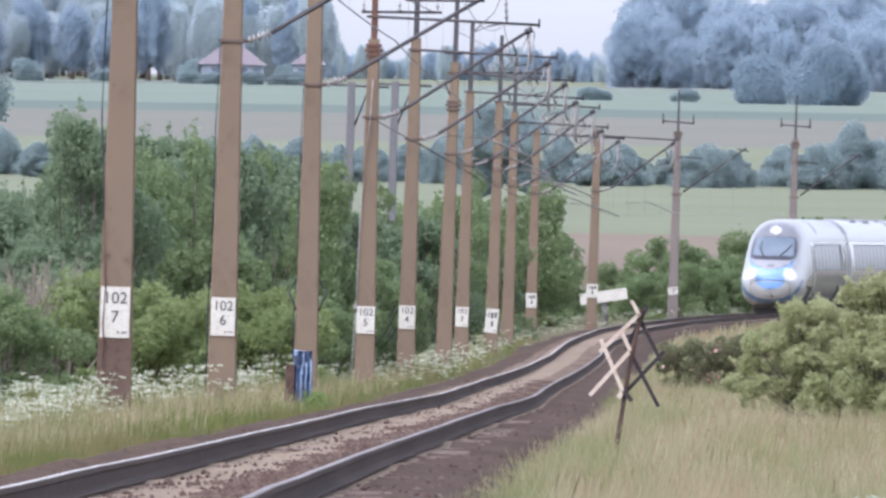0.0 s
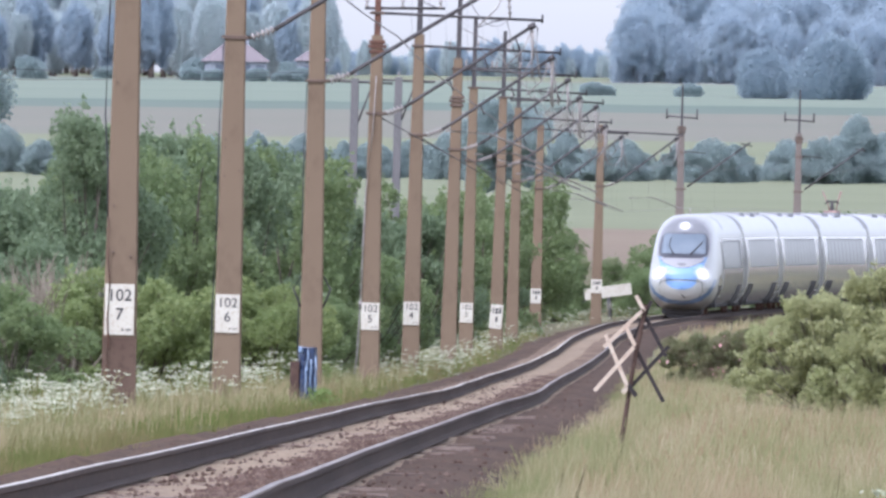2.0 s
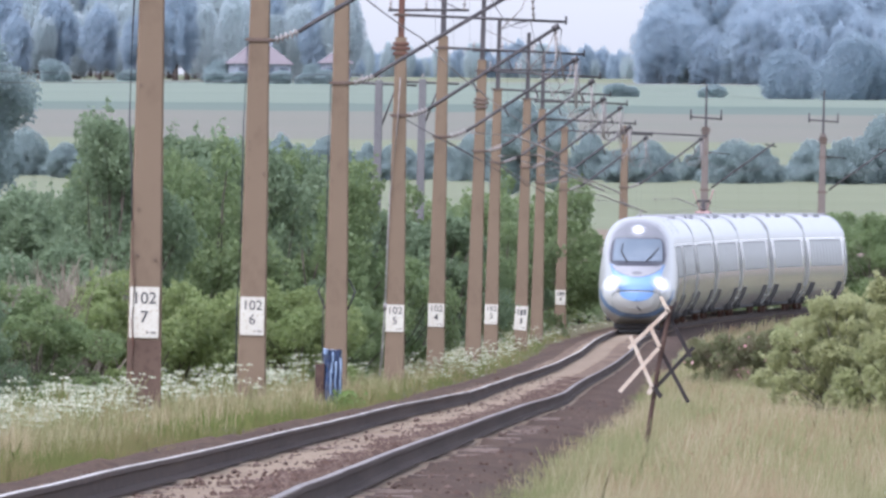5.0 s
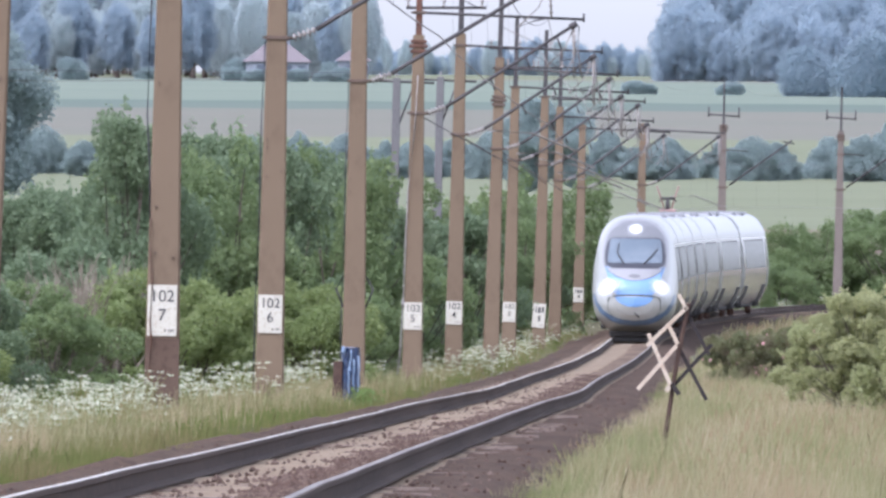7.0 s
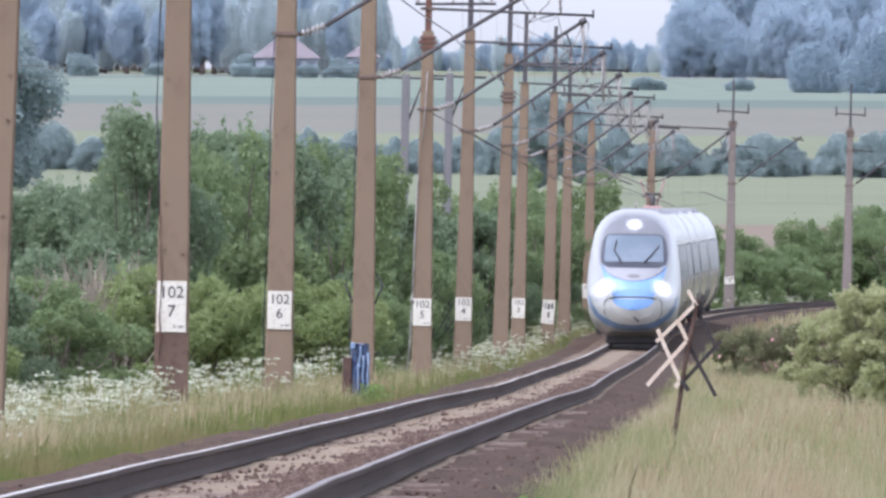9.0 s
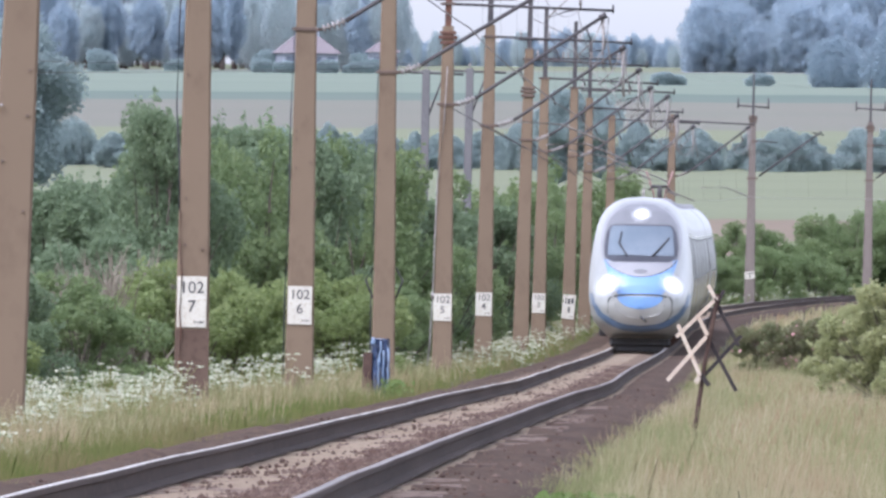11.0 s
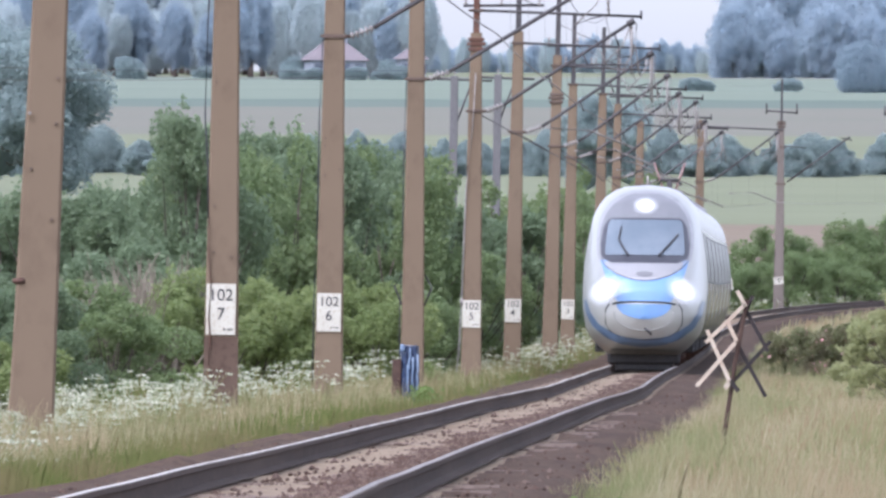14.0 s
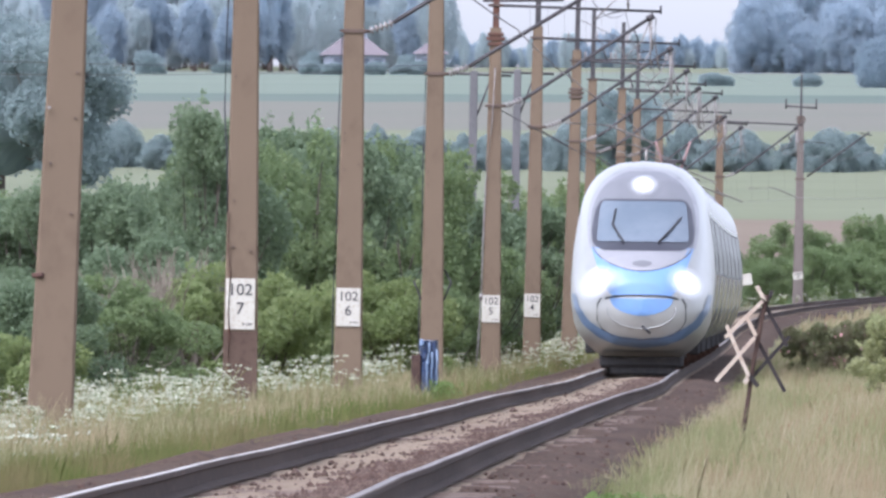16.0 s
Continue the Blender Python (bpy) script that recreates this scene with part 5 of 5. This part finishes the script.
lone = make_shrub(51, 9.0, 12.5, 26000, 0.17, LEAF_HEDGE_HAZE, "tree", "tall hazed green broadleaf tree in the valley", "tree", "trees in the valley", 60, None, True, 0.30, 0.5)
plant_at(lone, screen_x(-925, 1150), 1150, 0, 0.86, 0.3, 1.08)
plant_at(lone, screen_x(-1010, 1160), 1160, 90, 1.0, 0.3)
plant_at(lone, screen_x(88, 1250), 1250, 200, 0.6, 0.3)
finish(lone)


def build_house(x, y, w, d, h, roof_h, label):
    y *= DEPTH
    z = float(land(x, y))
    house = empty("farmhouse", pose(x, y, z, 0, 0, 12), label, "house", "farmhouses on the far rise")
    part("wall", box(bmesh.new(), -w / 2, w / 2, -d / 2, d / 2, -0.5, h), PLASTER, house, "pale plastered walls")
    bm = bmesh.new()
    e = 0.5
    vs = [bm.verts.new(p) for p in ((-w / 2 - e, -d / 2 - e, h), (w / 2 + e, -d / 2 - e, h), (w / 2 + e, d / 2 + e, h), (-w / 2 - e, d / 2 + e, h), (-w / 5, 0, h + roof_h), (w / 5, 0, h + roof_h))]
    for f in ((3, 2, 1, 0), (0, 1, 5, 4), (1, 2, 5), (2, 3, 4, 5), (3, 0, 4)):
        bm.faces.new([vs[i] for i in f])
    part("roof", bm, ROOF_RED, house, "red hipped tile roof greyed for haze")
    for k in range(4):
        cx = -w / 2 + w * (k + 0.5) / 4
        part("window", box(bmesh.new(), cx - 0.6, cx + 0.6, -d / 2 - 0.06, -d / 2 + 0.02, 0.9, 2.3), PANE_FAR, house)
    part("chimney", box(bmesh.new(), 1.2, 1.9, -0.3, 0.4, h + roof_h * 0.5, h + roof_h + 0.7), PLASTER, house)


build_house(screen_x(-385, 2800), 2800, 8.4, 7, 2.8, 2.9, "pale farmhouse with a haze-greyed red hipped roof among trees")
build_house(screen_x(-250, 2810), 2810, 3.6, 5, 3.0, 1.6, "small pale outbuilding with a red roof among trees")
build_house(screen_x(312, 2960), 2960, 4.5, 5, 2.0, 2.0, "small house with a red roof beside the woods")


# ---- grass and flowers ----
def blades(name, seed, n, y0, y1, qlo, qhi, h0, h1, width, material, label, power=1.0, heads=0.0):
    """Tapered, bent blades rooted on the ground beside the track."""
    rng = np.random.default_rng(seed)
    y = y0 * (y1 / y0) ** (rng.random(n) ** power)
    half = 0.027 * y
    q0 = np.maximum(qlo, -half - track_x(y)) if qlo < 0 else np.full(n, qlo)
    q1 = np.minimum(qhi, half - track_x(y)) if qhi > 0 else np.full(n, qhi)
    q = q0 + (q1 - q0) * rng.random(n)
    x = track_x(y) + q
    z = land(x, y) - 0.03
    clump = 0.70 + 0.2 * np.sin(x * 2.1 + 1.3 * np.sin(y * 0.23)) * np.sin(y * 0.41 + x) + 0.16 * np.sin(x * 7.3 + y * 0.9) * np.sin(x * 4.1 - y * 1.7)
    edge = np.clip((np.abs(q) - 1.1) / 1.2, 0.3, 1)
    h = rng.uniform(h0, h1, n) * clump * edge
    w = width * (0.6 + 0.4 * y / 150) * rng.uniform(0.7, 1.3, n)
    a = rng.random(n) * math.pi
    side = np.stack([np.cos(a) * w, np.sin(a) * w * 0.4, np.zeros(n)], -1)
    side[:, 0] = np.sign(side[:, 0] + 1e-9) * np.maximum(np.abs(side[:, 0]), w * 0.5)
    lean = rng.normal(0.06, 0.17, (n, 2)) * h[:, None]
    p0 = np.stack([x, y, z], -1)
    p1 = p0 + np.stack([lean[:, 0] * 0.35, lean[:, 1] * 0.35, h * 0.6], -1)
    p2 = p0 + np.stack([lean[:, 0], lean[:, 1], h], -1)
    poly = np.stack([p0 - side, p0 + side, p1 + side * 0.8, p2 + side * (0.12 + heads), p2 - side * (0.12 + heads), p1 - side * 0.8], 1)
    rag = 0.45 * np.sin(y * 0.21 + 1.7 * np.sin(y * 0.07)) * np.sin(y * 0.083) + 0.25 * np.sin(y * 0.9) + rng.normal(0, 0.12, n)
    inner = min(abs(qlo), abs(qhi)) if qlo * qhi > 0 else -9
    poly = poly[np.abs(q) > inner + 0.2 + rag * 0.6]
    ob = quads_object(name, poly, material)
    return tagged(ob, label, "grass", "", "stuff")


blades("meadow_grass", 61, 120000, 132, 640, 1.15, 14, 0.20, 0.55, 0.0028, GRASS_DRY, "tall pale seeding meadow grass beside the track")
blades("meadow_undergrowth", 62, 75000, 130, 600, 1.0, 14, 0.10, 0.40, 0.0032, GRASS_GREEN, "green undergrowth of the meadow")
blades("verge_grass", 63, 100000, 136, 860, -13, -2.35, 0.14, 0.40, 0.0036, GRASS_GREEN, "green grass on the verge below the masts")
blades("verge_dry_grass", 64, 40000, 136, 860, -13, -2.75, 0.22, 0.5, 0.0030, GRASS_DRY, "pale dry grass on the verge")
blades("verge_stalks", 67, 9000, 150, 600, -10, -2.8, 0.4, 0.68, 0.0022, GRASS_DRY, "tall thin seed stalks on the verge", 1.0, 0.5)
blades("meadow_stalks", 68, 22000, 150, 560, 2.0, 13, 0.4, 0.7, 0.0022, GRASS_DRY, "tall seeding stalks in the meadow", 1.0, 0.9)
blades("meadow_sorrel", 69, 9000, 190, 420, 2.8, 9, 0.3, 0.55, 0.0026, GRASS_RED, "reddish sorrel stalks in the meadow", 1.0, 0.8)
blades("shoulder_tufts", 70, 2600, 150, 420, 1.2, 2.5, 0.3, 0.6, 0.003, GRASS_DRY, "sparse tufts of grass on the cinder shoulder", 1.0, 0.3)
blades("verge_tufts", 73, 3500, 150, 420, -2.6, -1.5, 0.25, 0.45, 0.0036, GRASS_GREEN, "sparse green tufts on the soil beside the rail")
blades("track_weeds", 65, 1200, 150, 500, -1.2, 1.3, 0.05, 0.14, 0.004, GRASS_GREEN, "small weeds between the rails")
blades("far_meadow_grass", 66, 26000, 560, 1190, 2.2, 22, 0.3, 0.7, 0.007, GRASS_DRY, "pale grass beyond the bushes")


def umbels(name, seed, n, y0, y1, qlo, qhi, h0, h1, label, r=0.075):
    """Cow parsley: a stem, some stalks and flat heads of many small florets."""
    rng = np.random.default_rng(seed)
    y = y0 * (y1 / y0) ** rng.random(n)
    q = rng.uniform(qlo, qhi, n)
    x = track_x(y) + q
    z = land(x, y)
    h = rng.uniform(h0, h1, n) * (0.8 + 0.2 * np.sin(y * 0.3 + x))
    root = np.stack([x, y, z], -1)
    stems, florets = [], []
    heads = 6
    for k in range(heads):
        off = np.stack([rng.normal(0, 0.13, n), rng.normal(0, 0.13, n), -rng.random(n) * 0.22], -1)
        top = root + off + np.stack([np.zeros(n), np.zeros(n), h], -1)
        low = root + np.stack([np.zeros(n), np.zeros(n), h * 0.35], -1)
        d = np.array([0.0035, 0, 0])
        stems.append(np.stack([low - d, low + d, top + d, top - d], 1))
        for _ in range(9):
            c = top + np.stack([rng.normal(0, r * 0.45, n), rng.normal(0, r * 0.45, n), rng.normal(0, 0.007, n)], -1)
            florets.append(leaf_quads(rng, c, 0.0165, 1.2, 0.9))
    d = np.array([0.005, 0, 0])
    up = np.stack([np.zeros(n), np.zeros(n), h * 0.9], -1)
    stems.append(np.stack([root - d, root + d, root + up + d * 0.5, root + up - d * 0.5], 1))
    plant = empty(name, pose(0, 0, 0), label, "flowers", "", "stuff")
    tagged(quads_object("stems", np.concatenate(stems), GRASS_GREEN, plant), kind="stuff")
    tagged(quads_object("umbels", np.concatenate(florets), PETAL, plant, "white umbels"), kind="stuff")


umbels("cow_parsley", 71, 420, 275, 520, -7.8, -4.3, 0.42, 0.86, "white flowering cow parsley along the verge")
umbels("verge_flowers", 72, 190, 185, 300, -6.6, -3.9, 0.3, 0.5, "white flowering weeds in the verge grass")
umbels("near_cow_parsley", 75, 90, 222, 262, -5.9, -4.3, 0.25, 0.5, "white flowering cow parsley round the foot of a mast")
umbels("edge_cow_parsley", 76, 60, 186, 222, -4.6, -3.1, 0.2, 0.42, "white flowering cow parsley low in the verge grass")
umbels("far_cow_parsley", 73, 300, 520, 1070, -4.6, -2.6, 0.4, 0.75, "white flowers between the far masts")
umbels("meadow_umbels", 74, 9, 122, 132, 4.15, 4.6, 0.4, 0.75, "white umbels in the meadow grass")


def weed_clump(x, y, w, h, seed, sink=0.0):
    rng = np.random.default_rng(seed)
    plant = empty("weed_clump", pose(x, y, float(land(x, y)) - sink), "low bright green leafy weeds at the meadow edge", "weed", "leafy weeds")
    n = 260
    c = np.stack([rng.normal(0, w * 0.4, n), rng.normal(0, w * 0.4, n), sink + rng.random(n) * (h - sink)], -1)
    quads_object("leaves", leaf_quads(rng, c, 0.035, 0.6, 0.6), WEED, plant)


for x, y, w, h, s in ((0.28, 122, 0.25, 0.42, 1), (0.55, 123, 0.25, 0.42, 2), (0.78, 122, 0.25, 0.38, 3), (0.02, 120, 0.2, 0.3, 5)):
    weed_clump(x, y * DEPTH, w, h, s, 0.17)
weed_clump(-2.05, 370, 0.35, 0.35, 9)


# ---- small things by the track ----
def build_cross_sign():
    """Two battens crossed twice on a leaning post, seen from behind and aside."""
    y = 200.0
    z = float(land(screen_x(300, y), y * DEPTH))
    sign = empty("crossbuck_sign", pose(screen_x(301, y) - 0.12, y * DEPTH, z), "leaning crossbuck of pale and dark battens on a post", "railway sign")
    m = y / 32660.0

    def P(px, py, d=0.0):
        return ((px - 1085) * m + 0.18 - (785 - py) * m * 0.0236, d, (785 - py + (px - 1085) * 0.0236) * m + 0.23)

    bm = tube(bmesh.new(), [(P(1080, 880)[0], 0, -0.3), P(1085, 785), P(1106, 655), P(1130, 540)], 0.026, 8, 0.024)
    part("post", bm, STUMP, sign, "dark brown leaning post")
    for name, a, b, mat, d, wd in (("batten", (1112, 524), (1127, 552), WOOD_PALE, -0.05, 0.020), ("batten", (1126, 548), (1055, 615), WOOD_PALE, -0.05, 0.020),
                               ("batten", (1092, 575), (1110, 613), WOOD_PALE, -0.06, 0.021), ("batten", (1108, 615), (1038, 692), WOOD_PALE, -0.06, 0.021),
                               ("batten", (1058, 593), (1098, 688), WOOD_PALE, -0.08, 0.021),
                               ("batten", (1140, 533), (1102, 612), WOOD_DARK, 0.05, 0.020), ("batten", (1124, 552), (1165, 632), WOOD_DARK, 0.05, 0.021),
                               ("batten", (1170, 614), (1100, 688), WOOD_DARK, 0.06, 0.021), ("batten", (1108, 612), (1160, 712), WOOD_DARK, 0.07, 0.021),
                               ("batten", (1098, 682), (1112, 702), WOOD_DARK, -0.08, 0.026), ("batten", (1100, 682), (1088, 696), WOOD_PALE, -0.06, 0.026)):
        pa, pb = Vector(P(*a, d)), Vector(P(*b, d))
        u = (pb - pa).normalized()
        s = Vector((-u.z, 0, u.x)) * wd
        t = Vector((0, 0.012, 0))
        bm = bmesh.new()
        vs = [bm.verts.new(p) for p in (pa - s - t, pa + s - t, pb + s - t, pb - s - t, pa - s + t, pa + s + t, pb + s + t, pb - s + t)]
        for f in ((0, 1, 2, 3), (7, 6, 5, 4), (0, 4, 5, 1), (1, 5, 6, 2), (2, 6, 7, 3), (3, 7, 4, 0)):
            bm.faces.new([vs[i] for i in f])
        bmesh.ops.recalc_face_normals(bm, faces=bm.faces)
        part(name, bm, mat, sign, "pale weathered batten" if mat == WOOD_PALE else "dark batten seen from behind")


build_cross_sign()


def build_board():
    """White board on a short post beyond the far masts."""
    y = 775.0
    x = screen_x(283, y)
    y *= DEPTH
    z = float(land(x, y))
    sign = empty("sign_board", pose(x, y, z), "tilted white board on a short grey post beside the track", "sign")
    rod("post", [(0.12, 0, -0.3), (0.02, 0, 1.0), (-0.05, 0, 1.35)], 0.10, CONCRETE_GREY, sign, "", 8)
    bm = box(bmesh.new(), -1.0, 1.0, -0.03, 0.03, -0.24, 0.24, 1, 0.01)
    board = part("board", bm, PLATE, sign, "plain white board")
    board.matrix_basis = pose(-0.02, -0.15, 1.2, 0, -9, 4)


build_board()


def build_wrapped_box():
    """Stub of timber with a cabinet wrapped in blue plastic film."""
    y = 305.0
    x = screen_x(-252, y)
    y *= DEPTH
    z = float(land(x, y))
    stump = part("timber_stub", box(bmesh.new(), -0.075, 0.075, -0.075, 0.075, -0.3, 0.74, 0.94, 0.015), STUMP, None)
    stump.matrix_basis = pose(x - 0.165, y, z, 0, 0.6, 8)
    tagged(stump, "short brown timber stub in the verge grass", "post")
    thing = empty("wrapped_cabinet", pose(x + 0.05, y + 0.1, z + 0.03), "small trackside cabinet wrapped in crumpled blue plastic", "cabinet")
    rng = random.Random(5)
    bm = bmesh.new()
    n, rows = 20, 14
    rings = []
    for j in range(rows + 1):
        zz = -0.1 + 1.04 * j / rows
        rg = []
        for i in range(n):
            a = math.tau * i / n
            c, s = math.cos(a), math.sin(a)
            k = 1 / max(abs(c), abs(s)) ** 0.85
            k *= 1 + rng.uniform(-0.05, 0.05) + 0.06 * math.sin(i * 2.2 + j * 0.15)
            rg.append(bm.verts.new((0.15 * c * k, 0.13 * s * k, zz + rng.uniform(-0.012, 0.012))))
        rings.append(rg)
    for a, b in zip(rings, rings[1:]):
        for i in range(n):
            bm.faces.new((a[i], a[(i + 1) % n], b[(i + 1) % n], b[i]))
    bm.faces.new(rings[-1])
    part("plastic_wrap", bm, BLUE_FILM, thing, "dark blue crumpled plastic film")
    for dx, z0, z1 in ((-0.12, 0.86, 0.95), (-0.03, 0.1, 0.62), (0.06, 0.25, 0.75), (0.13, 0.2, 0.8), (0.0, 0.55, 0.9)):
        pts = [(dx + rng.uniform(-0.012, 0.012), -0.165 - rng.random() * 0.01, z0 + (z1 - z0) * k / 5) for k in range(6)]
        rod("film_fold", pts, 0.014 if z1 - z0 > 0.2 else 0.04, BLUE_PALE, thing, "pale blue fold of film", 5)


build_wrapped_box()

motions()
